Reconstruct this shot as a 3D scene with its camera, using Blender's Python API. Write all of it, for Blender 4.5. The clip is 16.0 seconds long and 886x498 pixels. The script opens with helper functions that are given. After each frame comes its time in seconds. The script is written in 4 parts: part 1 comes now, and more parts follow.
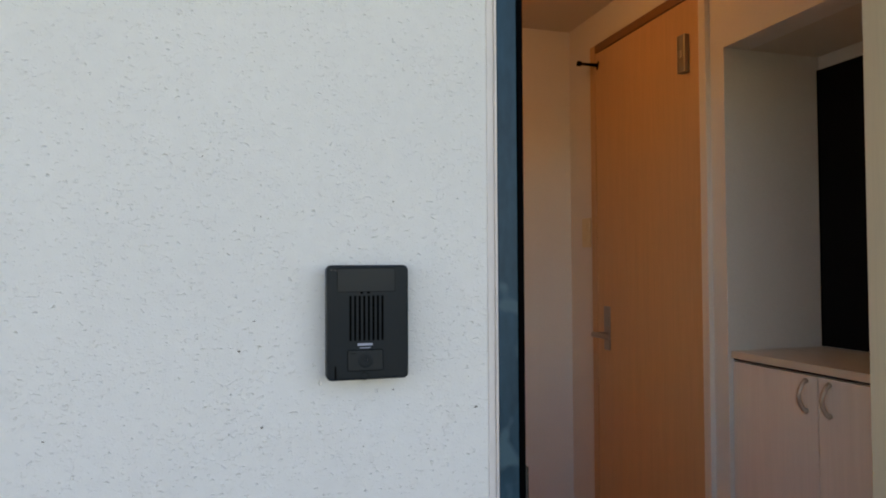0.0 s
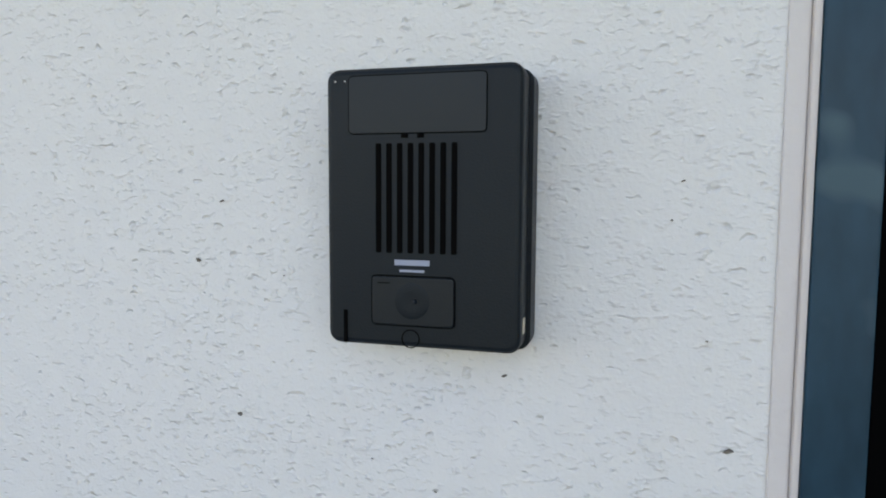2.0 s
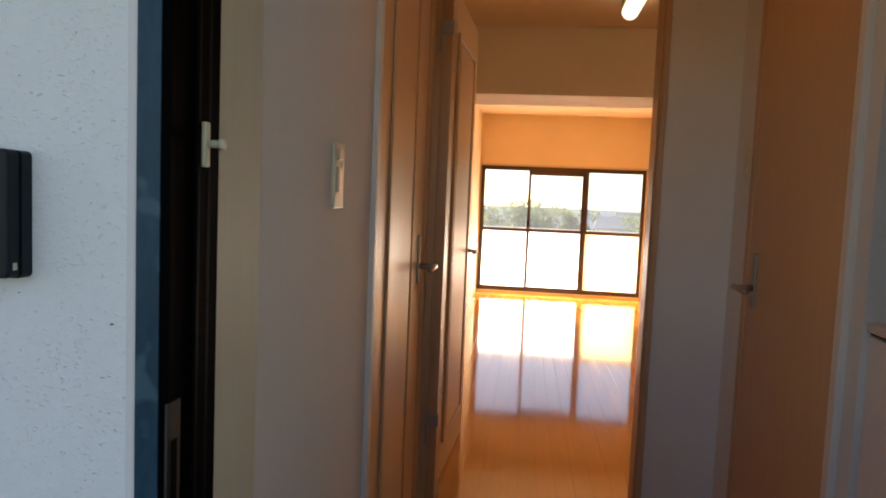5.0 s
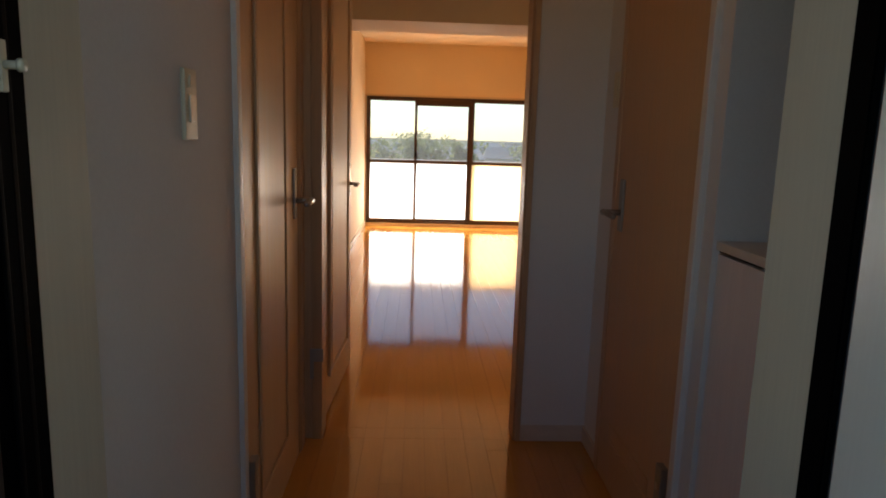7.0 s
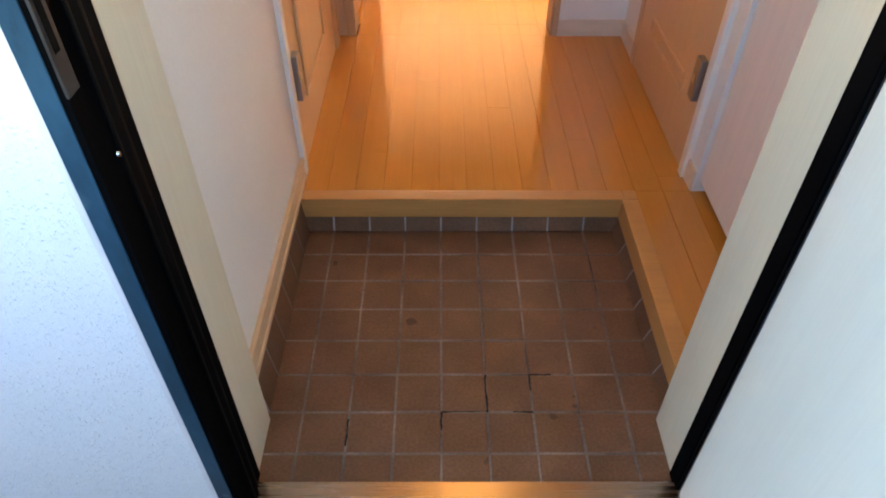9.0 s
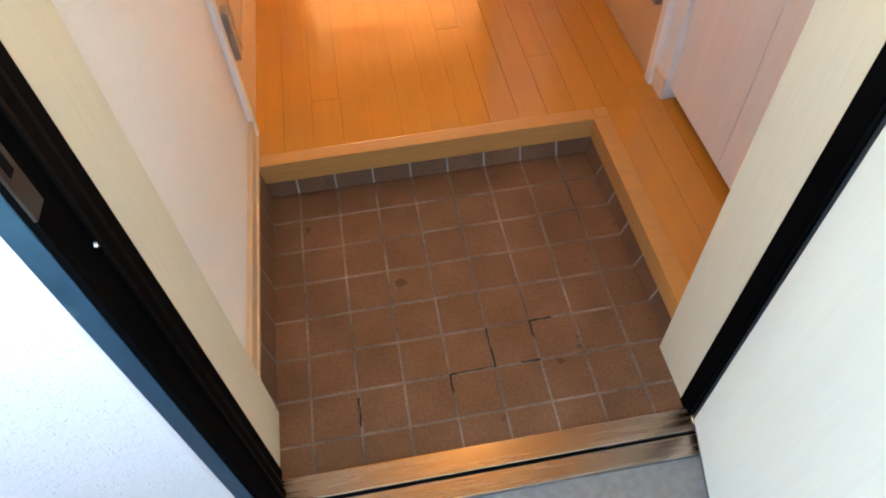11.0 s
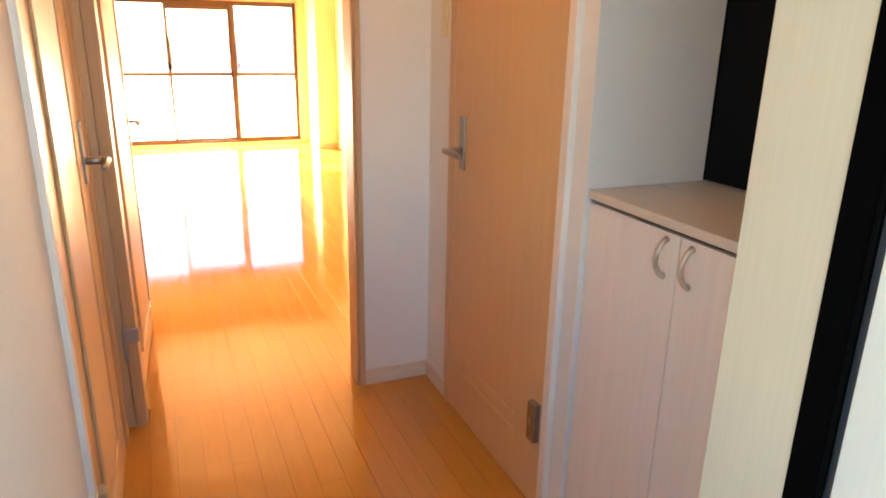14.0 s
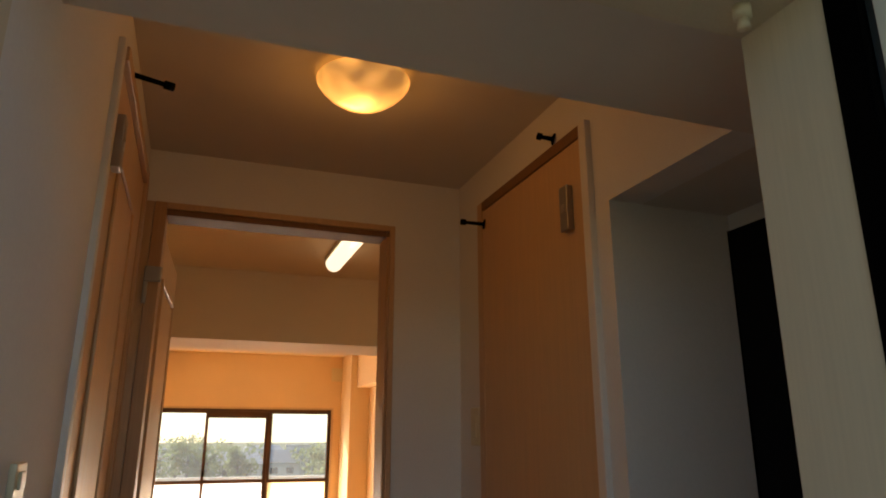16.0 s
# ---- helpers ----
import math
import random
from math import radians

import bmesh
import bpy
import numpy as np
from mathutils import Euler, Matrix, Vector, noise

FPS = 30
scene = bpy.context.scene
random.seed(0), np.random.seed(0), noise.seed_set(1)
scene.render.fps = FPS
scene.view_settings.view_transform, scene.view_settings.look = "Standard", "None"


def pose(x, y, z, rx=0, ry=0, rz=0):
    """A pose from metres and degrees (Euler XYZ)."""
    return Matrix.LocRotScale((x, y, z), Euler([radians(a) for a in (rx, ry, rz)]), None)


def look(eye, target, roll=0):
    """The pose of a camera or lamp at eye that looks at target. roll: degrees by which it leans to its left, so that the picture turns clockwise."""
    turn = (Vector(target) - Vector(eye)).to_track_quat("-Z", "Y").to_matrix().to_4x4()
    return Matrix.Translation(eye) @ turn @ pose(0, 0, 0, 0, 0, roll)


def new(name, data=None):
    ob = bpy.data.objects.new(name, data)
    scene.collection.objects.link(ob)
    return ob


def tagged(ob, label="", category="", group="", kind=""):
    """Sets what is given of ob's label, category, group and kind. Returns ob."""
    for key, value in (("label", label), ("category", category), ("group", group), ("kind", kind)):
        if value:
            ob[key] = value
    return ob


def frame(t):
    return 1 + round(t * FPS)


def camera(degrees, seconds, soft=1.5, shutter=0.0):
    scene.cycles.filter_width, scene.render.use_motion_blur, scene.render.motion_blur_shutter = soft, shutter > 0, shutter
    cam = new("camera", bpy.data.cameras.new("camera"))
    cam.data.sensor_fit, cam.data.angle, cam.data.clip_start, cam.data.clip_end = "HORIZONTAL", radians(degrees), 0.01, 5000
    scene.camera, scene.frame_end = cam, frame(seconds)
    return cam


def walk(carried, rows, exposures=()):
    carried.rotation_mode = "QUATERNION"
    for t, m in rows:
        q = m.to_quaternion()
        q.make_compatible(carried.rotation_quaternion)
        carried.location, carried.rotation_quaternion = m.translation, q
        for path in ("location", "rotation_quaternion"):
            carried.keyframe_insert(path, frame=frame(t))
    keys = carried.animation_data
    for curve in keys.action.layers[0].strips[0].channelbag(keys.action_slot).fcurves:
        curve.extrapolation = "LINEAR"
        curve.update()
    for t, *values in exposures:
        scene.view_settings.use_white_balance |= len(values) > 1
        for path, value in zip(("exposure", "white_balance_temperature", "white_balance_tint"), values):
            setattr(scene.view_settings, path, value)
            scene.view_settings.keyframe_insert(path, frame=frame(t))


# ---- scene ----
cam = camera(66.8, 16.0, 1.9)
PATH = [
    (0, (-0.716, -0.971, 1.407), (-0.142, 0.945, 1.46), -0.3),
    (0.5, (-0.645, -0.791, 1.352), (-0.245, 1.168, 1.282), 0.2),
    (1, (-0.558, -0.682, 1.351), (-0.5, 1.314, 1.235), 1.1),
    (1.5, (-0.504, -0.567, 1.353), (-0.766, 1.409, 1.192), 2.1),
    (2, (-0.484, -0.51, 1.353), (-1.031, 1.406, 1.182), 0.3),
    (2.5, (-0.473, -0.486, 1.352), (-1.133, 1.399, 1.254), 0.2),
    (3, (-0.464, -0.526, 1.346), (-1.184, 1.334, 1.2), -0.8),
    (3.5, (-0.425, -0.634, 1.371), (-1.235, 1.184, 1.175), 0.1),
    (4, (-0.337, -0.794, 1.363), (-1.086, 1.055, 1.211), 1.8),
    (4.5, (-0.189, -0.83, 1.376), (-0.711, 1.093, 1.205), 0.6),
    (5, (-0.022, -0.823, 1.378), (-0.266, 1.157, 1.229), 2.4),
    (5.2, (-0.01, -0.805, 1.383), (-0.145, 1.186, 1.26), 1.5),
    (7.3, (0.025, -0.789, 1.368), (0.119, 1.155, 0.909), 2.1),
    (7.5, (0.018, -0.782, 1.362), (0.12, 1.13, 0.783), 2.4),
    (8, (0.013, -0.794, 1.354), (0.093, 0.998, 0.471), 2.4),
    (8.5, (0.013, -0.794, 1.337), (0.049, 0.861, 0.214), 1.9),
    (9, (-0.004, -0.79, 1.353), (0.006, 0.678, -0.006), 0.3),
    (11.5, (-0.128, -0.573, 1.436), (0.086, 0.618, -0.157), -3.4),
    (12, (-0.173, -0.564, 1.445), (0.149, 0.634, -0.124), -1.5),
    (12.5, (-0.191, -0.549, 1.444), (0.275, 0.761, 0.005), 0.4),
    (13, (-0.203, -0.558, 1.453), (0.446, 0.93, 0.285), 1.4),
    (13.5, (-0.204, -0.566, 1.461), (0.497, 1.082, 0.571), 1.6),
    (14, (-0.202, -0.554, 1.488), (0.542, 1.202, 0.887), 1.1),
    (14.5, (-0.197, -0.559, 1.499), (0.542, 1.278, 1.214), 0.8),
    (15, (-0.199, -0.565, 1.506), (0.532, 1.296, 1.503), 0.6),
    (15.5, (-0.201, -0.568, 1.511), (0.504, 1.284, 1.782), 0.6),
    (16, (-0.201, -0.571, 1.517), (0.458, 1.238, 2.057), 0.0),
]
# exposure of the clip's camera along the way
EXPO = [(0.0, 1.4, 7800, 19), (1.5, 1.35, 7800, 19), (2.3, 1.65, 7800, 20), (3.6, 1.6, 7700, 18), (4.0, 1.2, 7500, 17), (4.3, 1.05, 7100, 16), (5.2, 0.8, 7000, 15), (7.3, 0.05, 6500, 12), (7.9, 0.33, 6400, 11), (8.5, 2.6, 6500, 11), (9.2, 3.1, 6900, 13), (11.3, 3.6, 8200, 14), (12.5, 3.65, 9400, 15), (13.3, 3.6, 8300, 14), (14.5, 2.25, 7400, 14), (15.2, 1.0, 7300, 14), (16.0, 0.5, 7300, 14)]
walk(cam, [(t, look(eye, target, roll)) for t, eye, target, roll in PATH], EXPO)


# ---- world and sun ----
world = bpy.data.worlds.new("sky")
scene.world = world
world.use_nodes = True
wn = world.node_tree
sky = wn.nodes.new("ShaderNodeTexSky")
sky.sky_type, sky.sun_disc = "NISHITA", False
sky.dust_density, sky.ozone_density = 0.1, 2.0
sky.sun_elevation, sky.sun_rotation = radians(34), radians(-28)
bg = wn.nodes["Background"]
bg.inputs["Strength"].default_value = 0.15
wn.links.new(sky.outputs["Color"], bg.inputs["Color"])
sun = new("sun", bpy.data.lights.new("sun", "SUN"))
sun.data.energy, sun.data.angle, sun.data.color = 5.0, radians(0.5), (1.0, 0.95, 0.87)
sun.matrix_world = look((-4.2, 8, 6.6), (0, 0, 0.5))


# daylight that the bright balcony sends through the frosted lower panes
daylight = new("balcony_daylight", bpy.data.lights.new("balcony_daylight", "AREA"))
daylight.data.shape, daylight.data.size, daylight.data.size_y = "RECTANGLE", 2.1, 0.68
daylight.data.energy, daylight.data.color = 36.0, (1.0, 0.93, 0.82)
daylight.matrix_world = look((0.35, 8.57, 0.56), (0.35, 0.0, 0.56))


# ---- materials ----
def mat(name, base, rough=0.5, metal=0.0, var=0.1, scale=(3, 3, 3), fine=0.0, fine_scale=60.0, bump=0.0, bump_scale=200.0,
        coat=0.0, spots=0.0, spot_scale=30.0, spot_col=(0.1, 0.09, 0.08), island=0.0, obj=0.0, rough_var=0.08, spec=0.5, dist=0.002, across=False):
    m = bpy.data.materials.new(name)
    m.use_nodes = True
    t = m.node_tree
    N, L = t.nodes, t.links
    b = N["Principled BSDF"]
    b.inputs["Metallic"].default_value = metal
    b.inputs["Specular IOR Level"].default_value = spec
    b.inputs["Coat Weight"].default_value = coat
    b.inputs["Coat Roughness"].default_value = 0.08
    co = N.new("ShaderNodeTexCoord")
    mp = N.new("ShaderNodeMapping")
    mp.inputs["Scale"].default_value = scale
    where = N.new("ShaderNodeNewGeometry").outputs["Position"] if across else co.outputs["Object"]
    L.new(where, mp.inputs["Vector"])
    n1 = N.new("ShaderNodeTexNoise")
    n1.inputs["Scale"].default_value, n1.inputs["Detail"].default_value = 1.0, 6
    L.new(mp.outputs["Vector"], n1.inputs["Vector"])
    r1 = N.new("ShaderNodeMapRange")
    r1.inputs[1].default_value, r1.inputs[2].default_value = 0.3, 0.7
    r1.inputs[3].default_value, r1.inputs[4].default_value = 1 - var, 1 + var
    L.new(n1.outputs["Fac"], r1.inputs[0])
    val = r1.outputs[0]

    def times(a, c):
        k = N.new("ShaderNodeMath")
        k.operation = "MULTIPLY"
        L.new(a, k.inputs[0])
        L.new(c, k.inputs[1])
        return k.outputs[0]
    if fine:
        n2 = N.new("ShaderNodeTexNoise")
        n2.inputs["Scale"].default_value, n2.inputs["Detail"].default_value = fine_scale, 3
        L.new(mp.outputs["Vector"], n2.inputs["Vector"])
        r2 = N.new("ShaderNodeMapRange")
        r2.inputs[1].default_value, r2.inputs[2].default_value = 0.3, 0.7
        r2.inputs[3].default_value, r2.inputs[4].default_value = 1 - fine, 1 + fine
        L.new(n2.outputs["Fac"], r2.inputs[0])
        val = times(val, r2.outputs[0])
    if island or obj:
        src = N.new("ShaderNodeObjectInfo").outputs["Random"] if obj else N.new("ShaderNodeNewGeometry").outputs["Random Per Island"]
        r3 = N.new("ShaderNodeMapRange")
        a = obj or island
        r3.inputs[3].default_value, r3.inputs[4].default_value = 1 - a, 1 + a
        L.new(src, r3.inputs[0])
        val = times(val, r3.outputs[0])
    mx = N.new("ShaderNodeVectorMath")
    mx.operation = "SCALE"
    mx.inputs[0].default_value = base
    L.new(val, mx.inputs["Scale"])
    col = mx.outputs[0]
    if spots:
        n4 = N.new("ShaderNodeTexNoise")
        n4.inputs["Scale"].default_value, n4.inputs["Detail"].default_value = spot_scale, 2
        L.new(where, n4.inputs["Vector"])
        r4 = N.new("ShaderNodeMapRange")
        r4.inputs[1].default_value, r4.inputs[2].default_value = 1 - spots, 1 - spots + 0.05
        L.new(n4.outputs["Fac"], r4.inputs[0])
        mc = N.new("ShaderNodeMixRGB")
        mc.inputs["Color2"].default_value = (*spot_col, 1)
        L.new(r4.outputs[0], mc.inputs["Fac"])
        L.new(col, mc.inputs["Color1"])
        col = mc.outputs[0]
    L.new(col, b.inputs["Base Color"])
    rr = N.new("ShaderNodeMapRange")
    rr.inputs[1].default_value, rr.inputs[2].default_value = 0.3, 0.7
    rr.inputs[3].default_value, rr.inputs[4].default_value = max(0.02, rough - rough_var), min(1, rough + rough_var)
    L.new(n1.outputs["Fac"], rr.inputs[0])
    L.new(rr.outputs[0], b.inputs["Roughness"])
    if bump:
        n5 = N.new("ShaderNodeTexNoise")
        n5.inputs["Scale"].default_value, n5.inputs["Detail"].default_value = bump_scale, 4
        L.new(where, n5.inputs["Vector"])
        bp = N.new("ShaderNodeBump")
        bp.inputs["Strength"].default_value, bp.inputs["Distance"].default_value = bump, dist
        L.new(n5.outputs["Fac"], bp.inputs["Height"])
        L.new(bp.outputs["Normal"], b.inputs["Normal"])
    return m


def stucco_mat():
    """Trowelled off-white spray coat: small flattened ridges over a finer grain, with a few pale stains."""
    m = mat("stucco", (0.76, 0.75, 0.745), 0.85, var=0.03, scale=(1.5, 1.5, 1.5), fine=0.015, fine_scale=40)
    t = m.node_tree
    N, L = t.nodes, t.links
    co = N.new("ShaderNodeTexCoord")
    st = N.new("ShaderNodeMapping")
    st.inputs["Scale"].default_value = (0.6, 0.8, 1.0)
    L.new(co.outputs["Object"], st.inputs["Vector"])

    def layer(scale, detail, lo, hi, vec):
        n = N.new("ShaderNodeTexNoise")
        n.inputs["Scale"].default_value, n.inputs["Detail"].default_value = scale, detail
        L.new(vec, n.inputs["Vector"])
        r = N.new("ShaderNodeMapRange")
        r.interpolation_type = "SMOOTHSTEP"
        r.inputs[1].default_value, r.inputs[2].default_value = lo, hi
        L.new(n.outputs["Fac"], r.inputs[0])
        return r.outputs[0]

    def join(kind, a, b):
        k = N.new("ShaderNodeMath")
        k.operation = kind
        L.new(a, k.inputs[0])
        if isinstance(b, float):
            k.inputs[1].default_value = b
        else:
            L.new(b, k.inputs[1])
        return k.outputs[0]

    patch = layer(16, 2.0, 0.30, 0.70, co.outputs["Object"])
    ridges = join("MULTIPLY", layer(300, 1.6, 0.50, 1.0, st.outputs["Vector"]), join("ADD", join("MULTIPLY", patch, 2.0), 0.7))
    pits = join("MULTIPLY", layer(250, 0.8, 0.63, 1.0, st.outputs["Vector"]), -5.0)
    grain = join("MULTIPLY", layer(480, 3.0, 0.2, 0.8, co.outputs["Object"]), 0.25)
    bp = N.new("ShaderNodeBump")
    bp.inputs["Strength"].default_value, bp.inputs["Distance"].default_value = 0.6, 0.0016
    L.new(join("ADD", join("ADD", ridges, pits), grain), bp.inputs["Height"])
    L.new(bp.outputs["Normal"], N["Principled BSDF"].inputs["Normal"])
    return m


def glow(name, col, strength):
    m = bpy.data.materials.new(name)
    m.use_nodes = True
    b = m.node_tree.nodes["Principled BSDF"]
    b.inputs["Base Color"].default_value = (0.9, 0.88, 0.82, 1)
    b.inputs["Roughness"].default_value = 0.15
    b.inputs["Emission Color"].default_value = (*col, 1)
    b.inputs["Emission Strength"].default_value = strength
    return m


def glass_mat(name, frosted=False, tint=(0.92, 0.93, 0.92), clear=0.25):
    m = bpy.data.materials.new(name)
    m.use_nodes = True
    t = m.node_tree
    N, L = t.nodes, t.links
    N.remove(N["Principled BSDF"])
    out = N["Material Output"]
    tr = N.new("ShaderNodeBsdfTransparent")
    tr.inputs["Color"].default_value = (0.95, 0.97, 0.96, 1)
    gl = N.new("ShaderNodeBsdfGlossy")
    gl.inputs["Roughness"].default_value = 0.03
    a = N.new("ShaderNodeMixShader")
    fr = N.new("ShaderNodeFresnel")
    fr.inputs["IOR"].default_value = 1.45
    L.new(fr.outputs[0], a.inputs[0])
    base = tr.outputs[0]
    if frosted:
        tl = N.new("ShaderNodeBsdfTranslucent")
        tl.inputs["Color"].default_value = (*tint, 1)
        nz = N.new("ShaderNodeTexNoise")
        nz.inputs["Scale"].default_value = 300
        bp = N.new("ShaderNodeBump")
        bp.inputs["Strength"].default_value = 0.2
        L.new(nz.outputs["Fac"], bp.inputs["Height"])
        L.new(bp.outputs["Normal"], tl.inputs["Normal"])
        mx = N.new("ShaderNodeMixShader")
        mx.inputs[0].default_value = clear
        L.new(tl.outputs[0], mx.inputs[1])
        L.new(tr.outputs[0], mx.inputs[2])
        base = mx.outputs[0]
    else:
        # a translucent veil pales the view, in place of haze and glare
        haze = N.new("ShaderNodeBsdfTranslucent")
        haze.inputs["Color"].default_value = (0.93, 0.94, 0.95, 1)
        veil = N.new("ShaderNodeMixShader")
        veil.inputs[0].default_value = 0.055
        L.new(tr.outputs[0], veil.inputs[1])
        L.new(haze.outputs[0], veil.inputs[2])
        base = veil.outputs[0]
    L.new(base, a.inputs[1])
    L.new(gl.outputs[0], a.inputs[2])
    L.new(a.outputs[0], out.inputs["Surface"])
    return m


STUCCO = stucco_mat()
PAPER = mat("wallpaper", (0.78, 0.76, 0.73), 0.8, var=0.03, scale=(2, 2, 2), fine=0.02, fine_scale=80, bump=0.25, bump_scale=260)
# white paper tinted orange, for the light bounced off the oak floor
LIVP = mat("floor_lit_wallpaper", (0.79, 0.60, 0.37), 0.8, var=0.03, scale=(2, 2, 2), fine=0.02, fine_scale=80, bump=0.25, bump_scale=260)
# white paper darkened and warmed, so the ceilings look dimly lamp-lit
CEIL = mat("dimmed_ceiling_paper", (0.68, 0.62, 0.54), 0.85, var=0.03, bump=0.2, bump_scale=300)
BLUE = mat("blue_steel", (0.013, 0.046, 0.075), 0.42, var=0.40, scale=(14, 14, 5), fine=0.12, fine_scale=7, spots=0.40, spot_scale=16, spot_col=(0.045, 0.095, 0.125), bump=0.1, bump_scale=80, spec=0.25)
NAVY = mat("navy_steel", (0.012, 0.032, 0.05), 0.4, var=0.12, scale=(20, 20, 0.7), fine=0.15, fine_scale=30)
BLACK = mat("black_frame", (0.0016, 0.0017, 0.002), 0.75, var=0.3, scale=(6, 6, 3), spec=0.018)
CAULK = mat("sealant", (0.68, 0.62, 0.60), 0.7, var=0.12, scale=(20, 20, 8))
BAND = mat("sealant_band", (0.70, 0.655, 0.645), 0.75, var=0.06, scale=(20, 20, 8), bump=0.5, bump_scale=90, dist=0.003)
RUBBER = mat("rubber_seal", (0.003, 0.003, 0.003), 0.6, spec=0.03)
CREAM = mat("cream_grain", (0.66, 0.59, 0.45), 0.6, spec=0.3, var=0.02, scale=(30, 30, 1.2), fine=0.03, fine_scale=6, bump=0.05, bump_scale=120)
DOORIN = mat("pale_door_skin", (0.69, 0.765, 0.745), 0.4, var=0.02, scale=(25, 25, 1), fine=0.02, fine_scale=6)
TILE = mat("brown_tile", (0.165, 0.083, 0.045), 0.42, var=0.24, scale=(7, 7, 7), fine=0.20, fine_scale=22, obj=0.07, bump=0.22, bump_scale=160, spots=0.30, spot_scale=14, spot_col=(0.085, 0.048, 0.032), across=True)
GROUT2 = mat("riser_grout", (0.36, 0.35, 0.35), 0.9, var=0.2, scale=(12, 12, 12))
GROUT = mat("grout", (0.20, 0.165, 0.15), 0.9, var=0.7, scale=(6, 6, 6), fine=0.2, fine_scale=20, bump=0.3, bump_scale=300)
PLANK = mat("oak_floor", (0.56, 0.240, 0.042), 0.08, var=0.035, scale=(45, 1.6, 20), fine=0.03, fine_scale=5, obj=0.014, rough_var=0.025, spec=0.7, bump=0.012, bump_scale=60, across=True)
PLANKJ = mat("oak_floor_far", (0.56, 0.240, 0.042), 0.08, var=0.035, scale=(45, 1.6, 20), fine=0.03, fine_scale=5, island=0.014, rough_var=0.025, spec=0.7, bump=0.012, bump_scale=60, across=True)
JOINT = mat("floor_joint", (0.30, 0.115, 0.02), 0.8, var=0.2)
EDGE = mat("step_edge_wood", (0.55, 0.27, 0.085), 0.5, spec=0.3, var=0.05, scale=(2, 40, 40), fine=0.06, fine_scale=5)
TRIM = mat("trim_wood", (0.60, 0.44, 0.28), 0.42, var=0.06, scale=(20, 2, 30), fine=0.05, fine_scale=5)
DOORWOOD = mat("door_wood", (0.62, 0.395, 0.21), 0.42, var=0.035, scale=(30, 30, 1.1), fine=0.04, fine_scale=5)
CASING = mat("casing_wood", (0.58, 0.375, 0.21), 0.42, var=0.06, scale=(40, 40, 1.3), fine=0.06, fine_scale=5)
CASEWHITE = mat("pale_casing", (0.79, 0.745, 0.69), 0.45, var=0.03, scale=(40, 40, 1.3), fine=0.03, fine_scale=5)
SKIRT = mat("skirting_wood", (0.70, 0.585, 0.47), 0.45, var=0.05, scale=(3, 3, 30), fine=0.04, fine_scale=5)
# dark tone of casing heads and stops; also paints shade into door grooves
DARKWOOD = mat("dark_casing_groove_shade", (0.22, 0.11, 0.05), 0.7, var=0.1, scale=(40, 40, 1.3), fine=0.06, fine_scale=5)
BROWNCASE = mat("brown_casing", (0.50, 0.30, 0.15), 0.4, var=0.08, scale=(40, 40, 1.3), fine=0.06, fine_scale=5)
CABW = mat("cabinet_laminate", (0.78, 0.725, 0.69), 0.4, var=0.025, scale=(30, 30, 1.2), fine=0.03, fine_scale=6)
TOPW = mat("counter_laminate", (0.64, 0.585, 0.51), 0.35, var=0.015, scale=(30, 2, 30), fine=0.03, fine_scale=6)
BLKPANEL = mat("black_panel", (0.003, 0.0035, 0.005), 0.5, var=0.2, spec=0.12)
STEEL = mat("satin_nickel", (0.52, 0.50, 0.48), 0.28, 1.0, var=0.06, scale=(20, 20, 20))
SATIN = mat("satin_handle", (0.60, 0.55, 0.50), 0.42, 0.75, var=0.05, scale=(20, 20, 20))
HINGE = mat("hinge_nickel", (0.36, 0.35, 0.34), 0.38, 0.9, var=0.06, scale=(20, 20, 20))
DULL = mat("dull_steel", (0.05, 0.046, 0.044), 0.55, 0.7, var=0.25, scale=(30, 30, 30))
BRASS = mat("pale_brass", (0.55, 0.49, 0.34), 0.3, 1.0, var=0.08, scale=(20, 20, 4))
ALU = mat("threshold_steel", (0.42, 0.385, 0.355), 0.27, 1.0, var=0.04, scale=(2, 60, 20), fine=0.03, fine_scale=8, rough_var=0.04)
BRONZE = mat("bronze_sash", (0.085, 0.046, 0.022), 0.42, 0.2, var=0.1)
PLASTIC = mat("dark_plastic", (0.0062, 0.0105, 0.0150), 0.45, spec=0.22, var=0.08, scale=(8, 8, 8), bump=0.12, bump_scale=900)
PLASTIC2 = mat("dark_plastic_panel", (0.0080, 0.0125, 0.0175), 0.38, spec=0.26, var=0.06, scale=(8, 8, 8), bump=0.06, bump_scale=900)
HOLE = mat("slot_black", (0.0015, 0.0015, 0.0015), 0.8, spec=0.05)
PRINT = mat("print_grey", (0.30, 0.33, 0.42), 0.6)
IVORY = mat("ivory_plastic", (0.72, 0.64, 0.45), 0.35, var=0.03)
SILVER = mat("silver_switch", (0.62, 0.56, 0.46), 0.35, 0.35, var=0.05)
CONC = mat("concrete", (0.27, 0.27, 0.27), 0.85, var=0.12, scale=(2, 2, 2), fine=0.12, fine_scale=30, bump=0.2, bump_scale=150)
# cream, so the added soffit throws warm light on the upper wall
SOFFIT = mat("soffit_paint", (0.80, 0.74, 0.64), 0.85, var=0.05, scale=(2, 2, 2), bump=0.3, bump_scale=120)
CLEAR = glass_mat("clear_glass")
FROST = glass_mat("frosted_glass", True)
# tint stands in for something tan and sunlit behind this frosted pane
FROSTC = glass_mat("tan_backed_frosted_glass", True, (0.90, 0.70, 0.43), 0.06)
